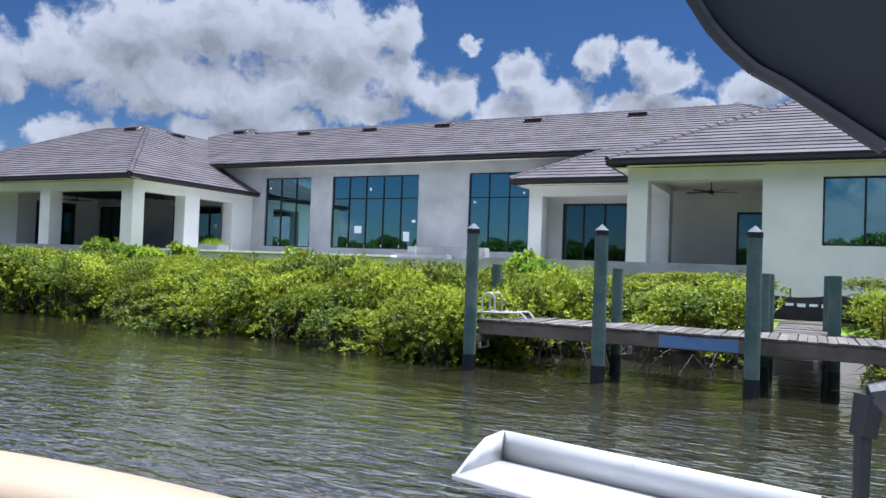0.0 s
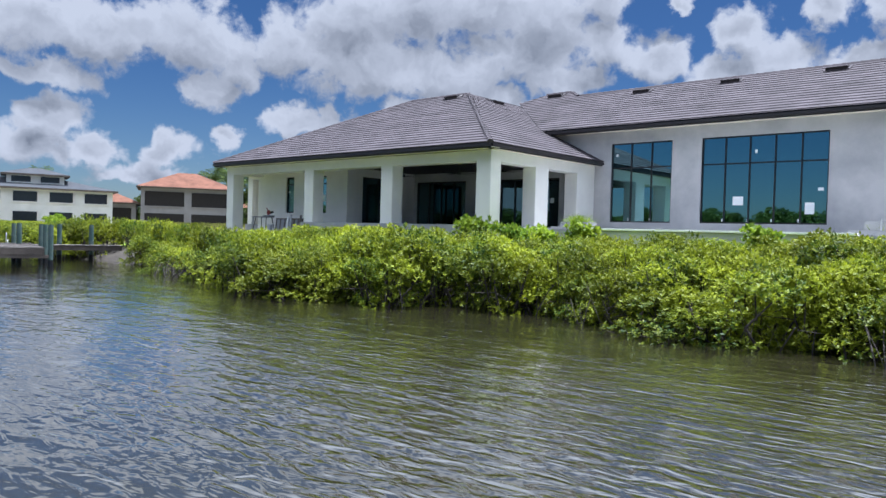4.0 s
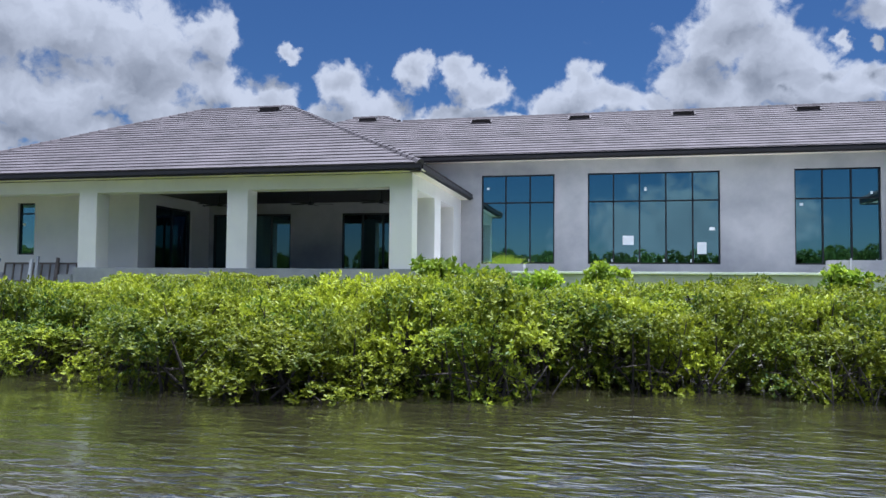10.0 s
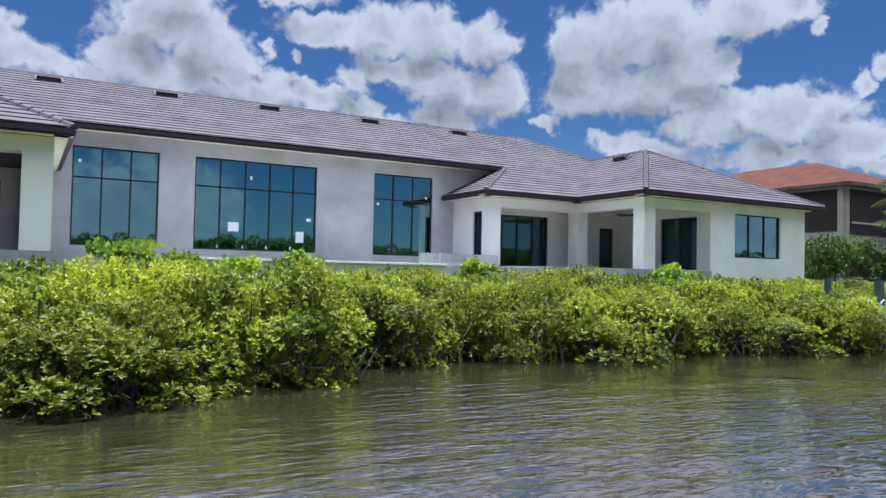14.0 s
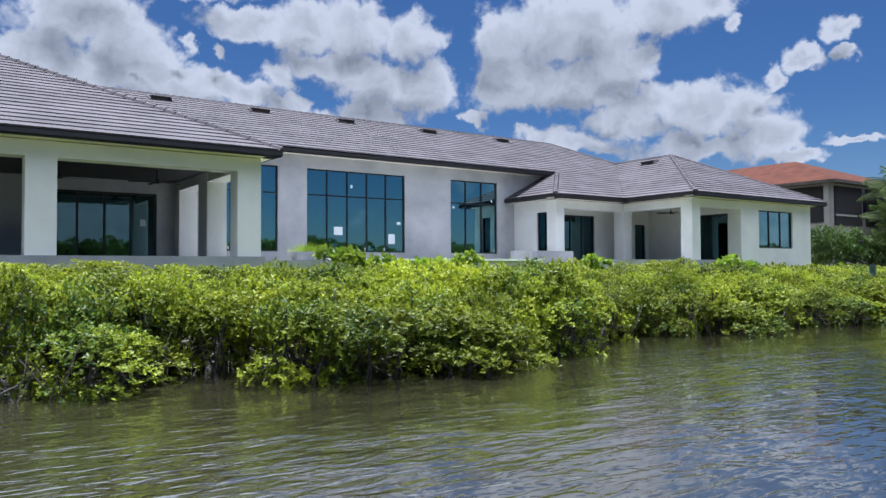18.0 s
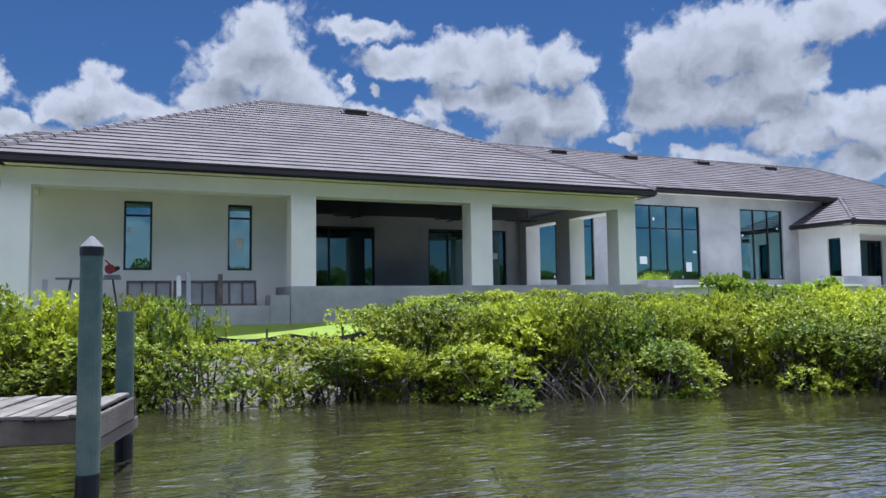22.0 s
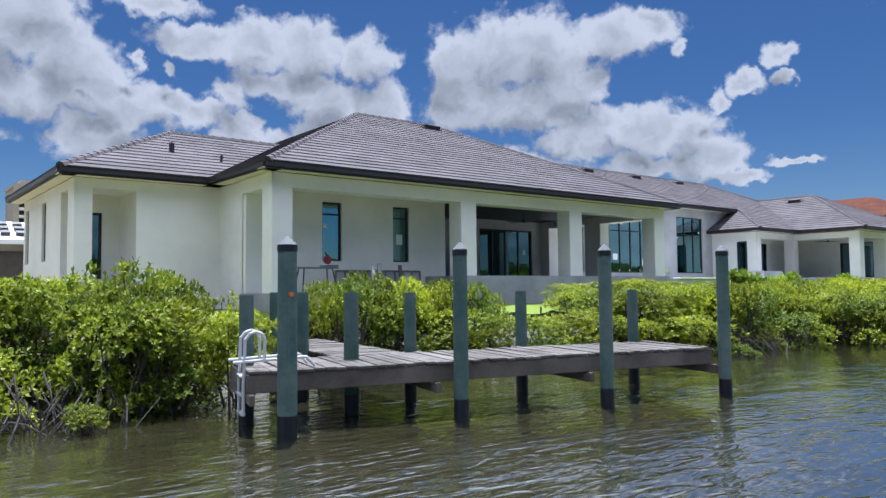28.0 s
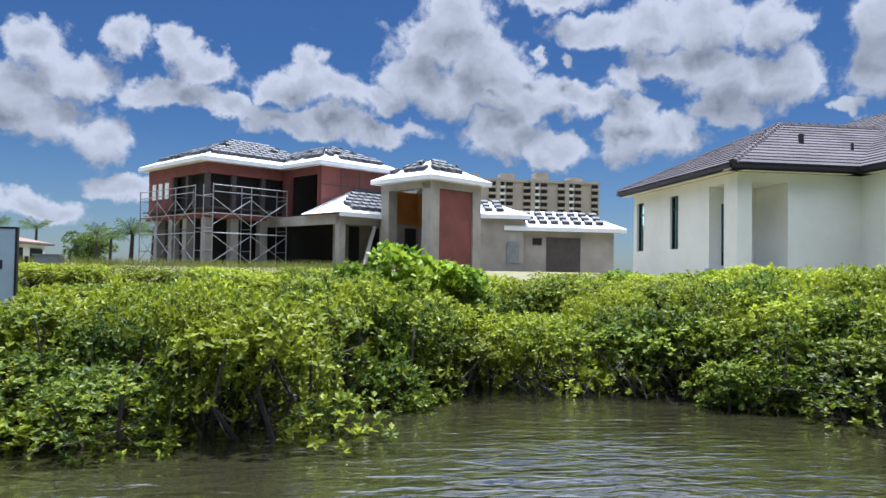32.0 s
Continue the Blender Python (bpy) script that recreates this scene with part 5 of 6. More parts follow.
tagged(block("painted_mark", DECAL, bpy.data.objects["dock.001"], 20.45, 21.75, -17.404, -17.398, 0.87, 1.08), "faded blue painted mark on the fascia board")
ORANGE = material("orange_paint", (0.50, 0.13, 0.02), 0.6, vary=0.1)
bm = bmesh.new()
tube(bm, (-27.36, -18.545, 2.04), (-27.36, -18.50, 2.04), 0.03, 0.036, 10)
tagged(part("paint_mark", bm, ORANGE, bpy.data.objects["mooring_pile"]), "orange paint spot")
bpy.data.objects["paint_mark"].matrix_parent_inverse = bpy.data.objects["mooring_pile"].matrix_basis.inverted()
TWIG = material("dry_grey_twig", (0.05, 0.043, 0.038), 0.9, vary=0.2, scale=9, grain=60)
for k, (x, y) in enumerate(((-30.9, -16.1), (-30.2, -15.9), (-29.6, -16.2), (-11.7, -16.5), (-10.8, -16.7), (-35.4, -13.9))):
    root_tangle(x, y, 60 + k, 0.9, 0.45, TWIG)

# ---- things on the porches and the terrace ----
def ceiling_fan(x, y, z, mat):
    th = thing("ceiling_fan", "dark ceiling fan hanging at rest from the porch ceiling", "fan", "ceiling fans", at=(x, y, z))
    bm = bmesh.new()
    tube(bm, (0, 0, -0.3), (0, 0, 0), 0.018, 0.018, 8)
    part("rod", bm, mat, th)
    bm = bmesh.new()
    tube(bm, (0, 0, -0.42), (0, 0, -0.3), 0.09, 0.07, 14)
    part("motor", bm, mat, th)
    for k in range(5):
        bm = bmesh.new()
        box(bm, 0.08, 0.85, -0.06, 0.06, -0.385, -0.372, soft=0.004)
        ob = part("blade", bm, mat, th)
        ob.rotation_euler = (0.15, 0, k * math.tau / 5 + 0.3)
    return th


for x, y in ((-12.4, -4.0), (-8.7, -4.0), (-5.9, -4.2), (19.8, -4.4)):
    ceiling_fan(x, y, 5.36, RUBBER)


def planter(x, y, z, w, d, h, grass):
    th = thing("planter", "low pale concrete planter with tufts of grass", "planter", at=(x, y, z))
    bm = bmesh.new()
    box(bm, -w / 2, w / 2, -d / 2, d / 2, 0, h, soft=0.02)
    part("trough", bm, CONCRETE, th)
    tuft = bmesh.new()
    r = random.Random(int(abs(x) * 7))
    for _ in range(420):
        px, py = r.gauss(0, w * 0.2), r.gauss(0, d * 0.22)
        hh = max(0.08, grass * (1 - (px / w) ** 2 * 3) * r.uniform(0.6, 1.1))
        lean = Vector((px * 0.5 + r.uniform(-0.08, 0.08), py * 0.5 + r.uniform(-0.08, 0.08), hh))
        p = Vector((px, py, h))
        s = Vector((r.uniform(-1, 1), r.uniform(-1, 1), 0)).normalized() * 0.008
        tuft.faces.new([tuft.verts.new(v) for v in (p - s, p + s, p + lean)])
    part("grass", tuft, LEAF2, th, "bright green grass tuft")
    return th


planter(-1.2, -5.5, 2.42, 1.2, 0.75, 0.32, 0.36)
planter(9.0, -4.9, 2.42, 0.8, 0.6, 0.12, 0.32)
tagged(block("low_wall", CONCRETE, None, 8.6, 11.9, -5.2, -4.7, 2.42, 2.9, soft=0.02), "low concrete box seat on the terrace", "bench")
tagged(block("concrete_slab", CONCRETE, None, 8.3, 10.6, -5.75, -5.25, 2.42, 2.6, soft=0.015), "pale concrete slab lying on the terrace", "slab")
tagged(block("concrete_block", CONCRETE, None, -2.35, -1.85, -5.7, -5.4, 2.42, 2.55, soft=0.015), "small pale concrete block on the terrace", "block")
pipe = bmesh.new()
tube(pipe, (9.1, -5.45, 2.42), (9.1, -5.45, 2.95), 0.025, 0.025, 10)
tagged(part("standpipe", pipe, GEL), "short white plastic standpipe on the terrace", "pipe")

STEEL = material("dull_steel", (0.30, 0.31, 0.33), 0.45, 0.9, vary=0.12)
RED = material("red_plastic", (0.22, 0.022, 0.02), 0.45, vary=0.08)
PALLET = material("pallet_wood", (0.17, 0.14, 0.12), 0.85, vary=0.25, scale=4, grain=25)


def saw_stand():
    th = thing("saw_stand", "folding steel saw stand with a red mitre saw", "saw stand", at=(-20.5, -6.7, 2.0))
    for sx in (-0.55, 0.55):
        for sy in (-0.25, 0.25):
            bm = bmesh.new()
            tube(bm, (sx * 1.1, sy * 1.2, 0), (sx * 0.9, sy * 0.7, 0.74), 0.022, 0.022, 8)
            part("leg", bm, RUBBER, th)
    for sy in (-0.18, 0.18):
        bm = bmesh.new()
        box(bm, -0.85, 0.7, sy - 0.025, sy + 0.025, 0.74, 0.79, soft=0.006)
        part("rail", bm, STEEL, th)
    bm = bmesh.new()
    box(bm, 0.28, 0.68, -0.24, 0.24, 0.79, 0.86, soft=0.01)
    part("saw_table", bm, STEEL, th)
    bm = bmesh.new()
    tube(bm, (0.42, -0.02, 1.02), (0.42, 0.05, 1.02), 0.13, 0.13, 20)
    part("blade_guard", bm, RED, th, "red blade guard")
    bm = bmesh.new()
    tube(bm, (0.5, 0.06, 1.0), (0.62, 0.2, 1.06), 0.07, 0.06, 12)
    part("motor", bm, RUBBER, th)
    bm = bmesh.new()
    tube(bm, (0.42, 0.0, 1.14), (0.3, -0.05, 1.26), 0.025, 0.02, 8)
    part("handle", bm, RED, th)


saw_stand()


def timber_frame(x, y, z, turn, w=1.15, h=0.72):
    th = thing("timber_frame", "weathered timber frame with a grey sheet leaning on the porch", "frame", "timber frames on the porch", at=(x, y, z))
    for k in range(4):
        c = -w / 2 + 0.03 + k * (w - 0.06) / 3
        bm = bmesh.new()
        box(bm, c - 0.03, c + 0.03, -0.03, 0.0, 0.06, h - 0.06, soft=0.004)
        part("stud", bm, PALLET, th)
    for zz in (0.0, h - 0.06):
        bm = bmesh.new()
        box(bm, -w / 2, w / 2, -0.034, 0.004, zz, zz + 0.06, soft=0.004)
        part("rail", bm, PALLET, th)
    bm = bmesh.new()
    box(bm, -w / 2 + 0.02, w / 2 - 0.02, 0.006, 0.02, 0.02, h - 0.03)
    part("sheet", bm, CONCRETE, th, "grey board sheet")
    th.rotation_euler = (-0.12, 0, turn)


for x, t in ((-19.1, 0.02), (-17.9, -0.04), (-16.8, 0.03)):
    timber_frame(x, -6.5, 2.0, t)
for x, h, col in ((-18.35, 0.85, COPING), (-18.1, 0.95, GEL), (-17.25, 0.9, PALLET), (-21.6, 0.75, GEL)):
    bm = bmesh.new()
    box(bm, -0.06, 0.06, -0.03, 0.03, 0, h, soft=0.004)
    ob = tagged(part("leaning_board", bm, col), "narrow board leaning upright on the porch", "board", "leaning boards")
    ob.matrix_world = pose(x, -6.75, 2.0, -8, 0, 0)
bucket = bmesh.new()
tube(bucket, (0, 0, 0), (0, 0, 0.36), 0.13, 0.15, 18)
tagged(part("bucket", bucket, GEL), "white plastic bucket standing on the porch", "bucket").location = (-19.2, -7.2, 2.0)

# small pipes on the low roof
for x, y, h, r in ((-23.4, -2.0, 0.32, 0.09), (-21.9, -2.6, 0.25, 0.05)):
    bm = bmesh.new()
    z = EAVE + SLOPE * (y + 4.26)
    tube(bm, (x, y, z - 0.05), (x, y, z + h), r, r, 12)
    tagged(part("roof_pipe", bm, RUBBER), "dark vent pipe rising from the tiled roof", "vent pipe", "roof pipes")

# ---- house under construction ----
BLOCKWALL = material("raw_block_render", (0.37, 0.335, 0.295), 0.9, vary=0.16, scale=0.7, grain=20, bump=0.4, tint=(0.25, 0.225, 0.20))
SHEATH = material("red_brown_sheathing", (0.20, 0.060, 0.045), 0.75, vary=0.15, scale=0.8, grain=14)
PLY = material("orange_plywood", (0.50, 0.21, 0.06), 0.7, vary=0.15, scale=1.2)
UNDER = material("white_roof_underlay", (0.80, 0.80, 0.81), 0.7, vary=0.05, scale=1.0)
STACK = material("stacked_dark_tile", (0.06, 0.062, 0.066), 0.6, vary=0.2, each=0.4)
# near-black that paints the shade of interiors behind openings and windows
ROOMSHADE = material("painted_room_shade", (0.022, 0.019, 0.018), 0.9, vary=0.1)

STEELDARK = material("dark_framing_and_shade", (0.075, 0.06, 0.055), 0.8, vary=0.15)
site = thing("house_under_construction", "half-built two-storey house with white underlay roofs and stacked tiles", "house")
PHI = radians(37)
AX, BX = Vector((math.cos(PHI), math.sin(PHI), 0)), Vector((-math.sin(PHI), math.cos(PHI), 0))
K2 = Vector((-40.0, 14.5, 0))
LOCAL = Matrix.Translation(K2) @ Matrix((AX, BX, Vector((0, 0, 1)))).transposed().to_4x4()
GZ = 2.2


def local_block(name, mat, a0, a1, b0, b1, z0, z1, label="", parent=None):
    ob = block(name, mat, parent or site, a0, a1, b0, b1, z0, z1, label=label)
    ob.matrix_basis = LOCAL
    return ob


def hip_roof(a0, a1, b0, b1, z, slope=0.42, stacks=True, seed=1):
    """A white hip roof with its edge boards and rows of tile stacks."""
    half = min(a1 - a0, b1 - b0) / 2
    top = z + slope * half
    if a1 - a0 > b1 - b0:
        ridge = [(a0 + half, (b0 + b1) / 2), (a1 - half, (b0 + b1) / 2)]
    else:
        ridge = [((a0 + a1) / 2, b0 + half), ((a0 + a1) / 2, b1 - half)]
    bm = bmesh.new()
    base = [bm.verts.new((p[0], p[1], z)) for p in ((a0, b0), (a1, b0), (a1, b1), (a0, b1))]
    under = [bm.verts.new((p[0], p[1], z - 0.22)) for p in ((a0, b0), (a1, b0), (a1, b1), (a0, b1))]
    r = [bm.verts.new((*p, top)) for p in ridge]
    if a1 - a0 > b1 - b0:
        bm.faces.new((base[0], base[1], r[1], r[0])), bm.faces.new((base[1], base[2], r[1])), bm.faces.new((base[2], base[3], r[0], r[1])), bm.faces.new((base[3], base[0], r[0]))
    else:
        bm.faces.new((base[0], base[1], r[0])), bm.faces.new((base[1], base[2], r[1], r[0])), bm.faces.new((base[2], base[3], r[1])), bm.faces.new((base[3], base[0], r[0], r[1]))
    for i in range(4):
        bm.faces.new((under[i], under[(i + 1) % 4], base[(i + 1) % 4], base[i]))
    bm.faces.new(under[::-1])
    bmesh.ops.remove_doubles(bm, verts=bm.verts, dist=0.001)
    roof = part("roof", bm, UNDER, site, "white underlay roof not yet tiled")
    roof.matrix_basis = LOCAL
    if not stacks:
        return roof
    rng2 = random.Random(seed)
    if "stack" not in CAP_MESH:
        sb = bmesh.new()
        near, far = [], []
        for k in range(5):
            near += [(-0.19 + 0.02 * k, k * 0.034), (-0.19 + 0.02 * k, k * 0.034 + 0.026), (-0.15 + 0.02 * k, k * 0.034 + 0.026)]
            far += [(0.16 + 0.012 * k, k * 0.034), (0.16 + 0.012 * k, k * 0.034 + 0.03)]
        outline = near[:-1] + far[::-1]
        sides = [[sb.verts.new((x, y, z)) for y, z in outline] for x in (-0.22, 0.22)]
        sb.faces.new(sides[0][::-1]), sb.faces.new(sides[1])
        for i in range(len(outline)):
            q = (i + 1) % len(outline)
            sb.faces.new((sides[0][i], sides[0][q], sides[1][q], sides[1][i]))
        bmesh.ops.recalc_face_normals(sb, faces=sb.faces)
        CAP_MESH["stack"] = mesh_of("tile_stack", sb, STACK)
    for side in range(4):
        long_ = (a1 - a0) if side in (0, 2) else (b1 - b0)
        d = 0.75
        while d < half - 0.15:
            s = d + 0.3
            while s < long_ - d - 0.2:
                if rng2.random() < 0.9:
                    p = {0: (a0 + s, b0 + d), 1: (a1 - d, b0 + s), 2: (a1 - s, b1 - d), 3: (a0 + d, b1 - s)}[side]
                    ob = new("tile_stack", CAP_MESH["stack"])
                    ob.parent = roof
                    ob.matrix_basis = Matrix.Translation((p[0], p[1], z + slope * d + 0.03)) @ pose(0, 0, 0, 0, 0, side * 90 + rng2.uniform(-8, 8)) @ pose(0, 0, 0, math.degrees(math.atan(slope)), 0, 0)
                s += 0.52
            d += 0.46
    return roof


# upper storey: two volumes; lower storey posts; near-black blocks fill the rooms as shade
Z1, Z2 = 5.0, 7.75
for a0, a1, b0, b1, s in ((-4.7, 4, 3.64, 10.5, 1), (0, 5.2, 0, 8, 2)):
    hip_roof(a0 - 0.45, a1 + 0.45, b0 - 0.45, b1 + 0.45, Z2 + 0.2, seed=s)
local_block("floor_slab", SHEATH, -4.75, 0, 3.6, 10.6, Z1 - 0.2, Z1 + 0.1)
local_block("floor_slab", SHEATH, -0.05, 5.25, -0.05, 8, Z1 - 0.2, Z1 + 0.1)
local_block("room_shade", ROOMSHADE, -3.9, 4, 4.7, 10.3, GZ, Z1 - 0.2)
local_block("room_shade", ROOMSHADE, -4.2, 4, 4.2, 10.3, Z1 + 0.1, Z2)
local_block("room_shade", ROOMSHADE, 0.3, 5, 3.0, 8, GZ, Z2)
local_block("top_plate", SHEATH, -4.7, 0.0, 3.64, 3.9, 7.15, Z2)
local_block("top_plate", SHEATH, -4.7, -4.45, 3.9, 10.5, 7.15, Z2)
for a, b in ((-4.7, 3.64), (-3.2, 3.64), (-1.4, 3.64), (-4.7, 5.7), (-4.7, 7.4), (-4.7, 9.2)):
    local_block("post", BLOCKWALL, a, a + 0.45, b, b + 0.45, GZ - 0.3, Z1 - 0.2)
    local_block("post", STEELDARK, a + 0.05, a + 0.3, b + 0.05, b + 0.3, Z1 + 0.1, 7.15)
local_block("upper_wall", SHEATH, -4.68, -4.48, 7.6, 10.5, Z1 + 0.1, 7.15, "red-brown sheathing wall")
# white sheets on the wall paint the daylight in small openings
for b in (7.9, 8.7, 9.5):
    local_block("window_opening", PAPER, -4.72, -4.7, b, b + 0.45, 6.0, 6.9, "small window opening painted white as daylight")
local_block("upper_wall", SHEATH, 0.0, 0.2, 0.0, 0.35, Z1 + 0.1, Z2, "red-brown sheathing wall")
local_block("upper_wall", SHEATH, 0.0, 0.2, 2.9, 3.64, Z1 + 0.1, Z2, "red-brown sheathing wall")
local_block("upper_wall", SHEATH, 0.0, 5.2, 0.02, 0.2, Z1 + 0.1, Z2, "red-brown sheathing wall")
local_block("upper_wall", SHEATH, 0.0, 0.2, 0.36, 2.89, 7.3, Z2, "red-brown sheathing wall")
for z in (5.9, 6.7):
    local_block("lath", BEAM, 0.0, 5.2, -0.02, 0.015, z, z + 0.06)
for a in (1.3, 2.6, 3.9):
    local_block("lath", BEAM, a, a + 0.06, -0.025, 0.012, Z1 + 0.1, Z2)
# lower front wing
EB = -3.3
local_block("lower_wall", BLOCKWALL, 0.3, 8.0, -0.9, -0.7, GZ - 0.4, Z1 - 0.2)
# dark sheets on the wall, painted as the shade in its openings
for a, w in ((1.2, 0.7), (2.7, 0.9)):
    local_block("opening_shade", ROOMSHADE, a, a + w, -0.93, -0.905, GZ, 4.5)
for a in (-1.0, 1.9, 4.2):
    local_block("post", BLOCKWALL, a, a + 0.36, EB + 0.35, EB + 0.71, GZ - 0.3, Z1 - 0.15)
local_block("lower_beam", BLOCKWALL, -1.0, 8.0, EB + 0.352, EB + 0.7, 4.45, Z1 - 0.05)
local_block("lower_beam", BLOCKWALL, -1.0, -0.68, EB + 0.71, 3.6, 4.45, Z1 - 0.05)
bm = bmesh.new()
v = [bm.verts.new(p) for p in ((-1.3, EB, Z1), (8.5, EB, Z1), (8.5, 0.0, Z1 + 1.5), (2.0, 0.0, Z1 + 1.5), (-1.3, 0.0, Z1))]
bm.faces.new((v[0], v[1], v[2], v[3])), bm.faces.new((v[0], v[3], v[4]))
lower_roof = part("roof", bm, UNDER, site, "white underlay roof with stacked tiles")
lower_roof.matrix_basis = LOCAL
local_block("roof_edge", UNDER, -1.32, 8.5, EB - 0.06, EB, Z1 - 0.2, Z1 + 0.02)
for i in range(6):
    for k in range(13):
        b = EB + 0.55 + i * 0.5
        a = -0.5 + k * 0.55
        if a < -1.0 + (b - EB):
            continue
        ob = new("tile_stack", CAP_MESH["stack"])
        ob.parent = lower_roof
        ob.matrix_basis = Matrix.Translation((a, b, Z1 + 0.4545 * (b - EB) + 0.03)) @ pose(0, 0, 0, 24, 0, rng.uniform(-6, 6))
# entrance tower
TC = Vector((-34.8, 9.27, 0))
tt = LOCAL.inverted() @ TC
ta, tb, ts = tt.x, tt.y, 4.45
for a, b in ((0.4, 0.4), (0.4, ts - 1.0), (ts - 1.0, 0.4)):
    local_block("tower_pier", BLOCKWALL, ta + a, ta + a + 0.6, tb + b, tb + b + 0.6, GZ - 0.4, 6.5)
local_block("tower_panel", SHEATH, ta + 1.01, ta + ts - 1.01, tb + 0.5, tb + 0.63, GZ, 6.2, "red-brown sheathing panel")
local_block("tower_beam", BLOCKWALL, ta + 0.4, ta + ts - 0.4, tb + 0.41, tb + 0.99, 6.21, 6.55)
local_block("tower_beam", BLOCKWALL, ta + 0.41, ta + 0.99, tb + 1.0, tb + ts - 0.4, 6.21, 6.55)
local_block("tower_ceiling", PLY, ta + 2.8, ta + 2.95, tb + 1.0, tb + ts - 0.4, 4.5, 6.3, "orange plywood panel")
local_block("tower_wall", BLOCKWALL, ta + 2.9, ta + ts - 0.42, tb + 1.0, tb + ts - 0.42, GZ - 0.4, 6.5)
local_block("tower_back", PLY, ta + 1.01, ta + 2.79, tb + ts - 0.6, tb + ts - 0.5, 4.6, 6.3, "orange plywood panel")
local_block("tower_back", BLOCKWALL, ta + 1.01, ta + 2.79, tb + ts - 0.6, tb + ts - 0.5, GZ - 0.4, 4.58)
# near-black sheets put in for the shade of the doorways
local_block("door_shade", ROOMSHADE, ta + 1.9, ta + 2.7, tb + ts - 0.63, tb + ts - 0.605, GZ, 4.4)
local_block("door_shade", ROOMSHADE, ta + 2.85, ta + 2.89, tb + 1.2, tb + 2.2, GZ, 4.4)
hip_roof(ta, ta + ts, tb, tb + ts, 6.78, 0.5, seed=5)
# garage wing
gar = block("garage_wall", BLOCKWALL, site, -31.0, -22.6, 17.0, 17.25, GZ - 0.6, 4.75)
block("garage_wall", BLOCKWALL, site, -31.5, -28.3, 16.6, 16.9, GZ - 0.6, 5.4)
# garage and vent openings are dark sheets painted as shade
block("opening_shade", STEELDARK, site, -26.8, -24.7, 16.95, 16.99, GZ - 0.3, 4.25)
block("opening_shade", ROOMSHADE, site, -27.65, -27.1, 16.95, 16.99, 3.8, 4.2)
block("meter_box", STEEL, site, -29.3, -28.6, 16.5, 16.59, 2.7, 3.95, label="grey metal meter box")
for x0, x1, y0, z, up in ((-31.5, -28.0, 16.2, 5.5, 1.0), (-29.5, -22.0, 16.5, 4.85, 1.1)):
    bm = bmesh.new()
    v = [bm.verts.new(p) for p in ((x0, y0, z), (x1, y0, z), (x1 - 2.2, y0 + 2.4, z + up), (x0, y0 + 2.4, z + up), (x0, y0, z - 0.25), (x1, y0, z - 0.25), (x1, y0 + 4.8, z), (x1, y0 + 4.8, z - 0.25))]
    for f in ((0, 1, 2, 3), (4, 5, 1, 0), (1, 6, 2), (5, 7, 6, 1)):
        bm.faces.new([v[i] for i in f])
    rf = part("roof", bm, UNDER, site, "white underlay roof with stacked tiles")
    for i in range(3):
        for k in range(int((x1 - x0 - 1.2) / 0.7)):
            ob = new("tile_stack", CAP_MESH["stack"])
            ob.parent = rf
            d = 0.55 + i * 0.6
            ob.matrix_basis = Matrix.Translation((x0 + 0.4 + k * 0.7, y0 + d, z + up * d / 2.4 + 0.03)) @ pose(0, 0, 0, math.degrees(math.atan(up / 2.4)), 0, rng.uniform(-6, 6))
brace = bmesh.new()
p0, p1 = LOCAL @ Vector((0.0, -3.6, GZ)), LOCAL @ Vector((1.2, -3.0, 4.4))
tube(brace, p0, p1, 0.12, 0.12, 4)
part("brace", brace, BLOCKWALL, site)

GALV = material("galvanised_tube", (0.42, 0.43, 0.44), 0.45, 0.7, vary=0.12)


def scaffold(m, bays, levels, wide=1.0, bay=2.2, high=1.9):
    th = thing("scaffold", "steel tube scaffold with cross braces beside the half-built house", "scaffold", "scaffolds")
    for i in range(bays + 1):
        for y in (0, wide):
            bm = bmesh.new()
            tube(bm, (i * bay, y, 0), (i * bay, y, levels * high + 0.5), 0.03, 0.03, 6)
            part("standard", bm, GALV, th)
        for k in range(levels):
            for dz in (0.15, 0.9, high - 0.05):
                bm = bmesh.new()
                tube(bm, (i * bay, 0, k * high + dz), (i * bay, wide, k * high + dz), 0.022, 0.022, 6)
                part("ledger", bm, GALV, th)
    for i in range(bays):
        for k in range(levels):
            for z0, z1 in ((0.3, high - 0.2), (high - 0.2, 0.3)):
                bm = bmesh.new()
                tube(bm, (i * bay, 0, k * high + z0), ((i + 1) * bay, 0, k * high + z1), 0.022, 0.022, 6)
                part("cross_brace", bm, GALV, th)
        bm = bmesh.new()
        box(bm, i * bay, (i + 1) * bay, 0.1, wide - 0.1, levels * high - 0.72, levels * high - 0.67)
        part("scaffold_board", bm, WOOD, th)
        for dz in (0.1, 0.45):
            bm = bmesh.new()
            tube(bm, (i * bay, 0, levels * high + dz), ((i + 1) * bay, 0, levels * high + dz), 0.024, 0.024, 6)
            part("guard_rail", bm, GALV, th)
        for dz in (high - 0.1, high + 0.9):
            bm = bmesh.new()
            tube(bm, (i * bay, 0, dz), ((i + 1) * bay, 0, dz), 0.024, 0.024, 6)
            part("guard_rail", bm, GALV, th)
    th.matrix_basis = m
    return th


scaffold(LOCAL @ pose(-5.0, 2.3, GZ - 0.05), 2, 2)
scaffold(LOCAL @ pose(-5.3, 10.2, GZ - 0.05, 0, 0, -90), 3, 2)

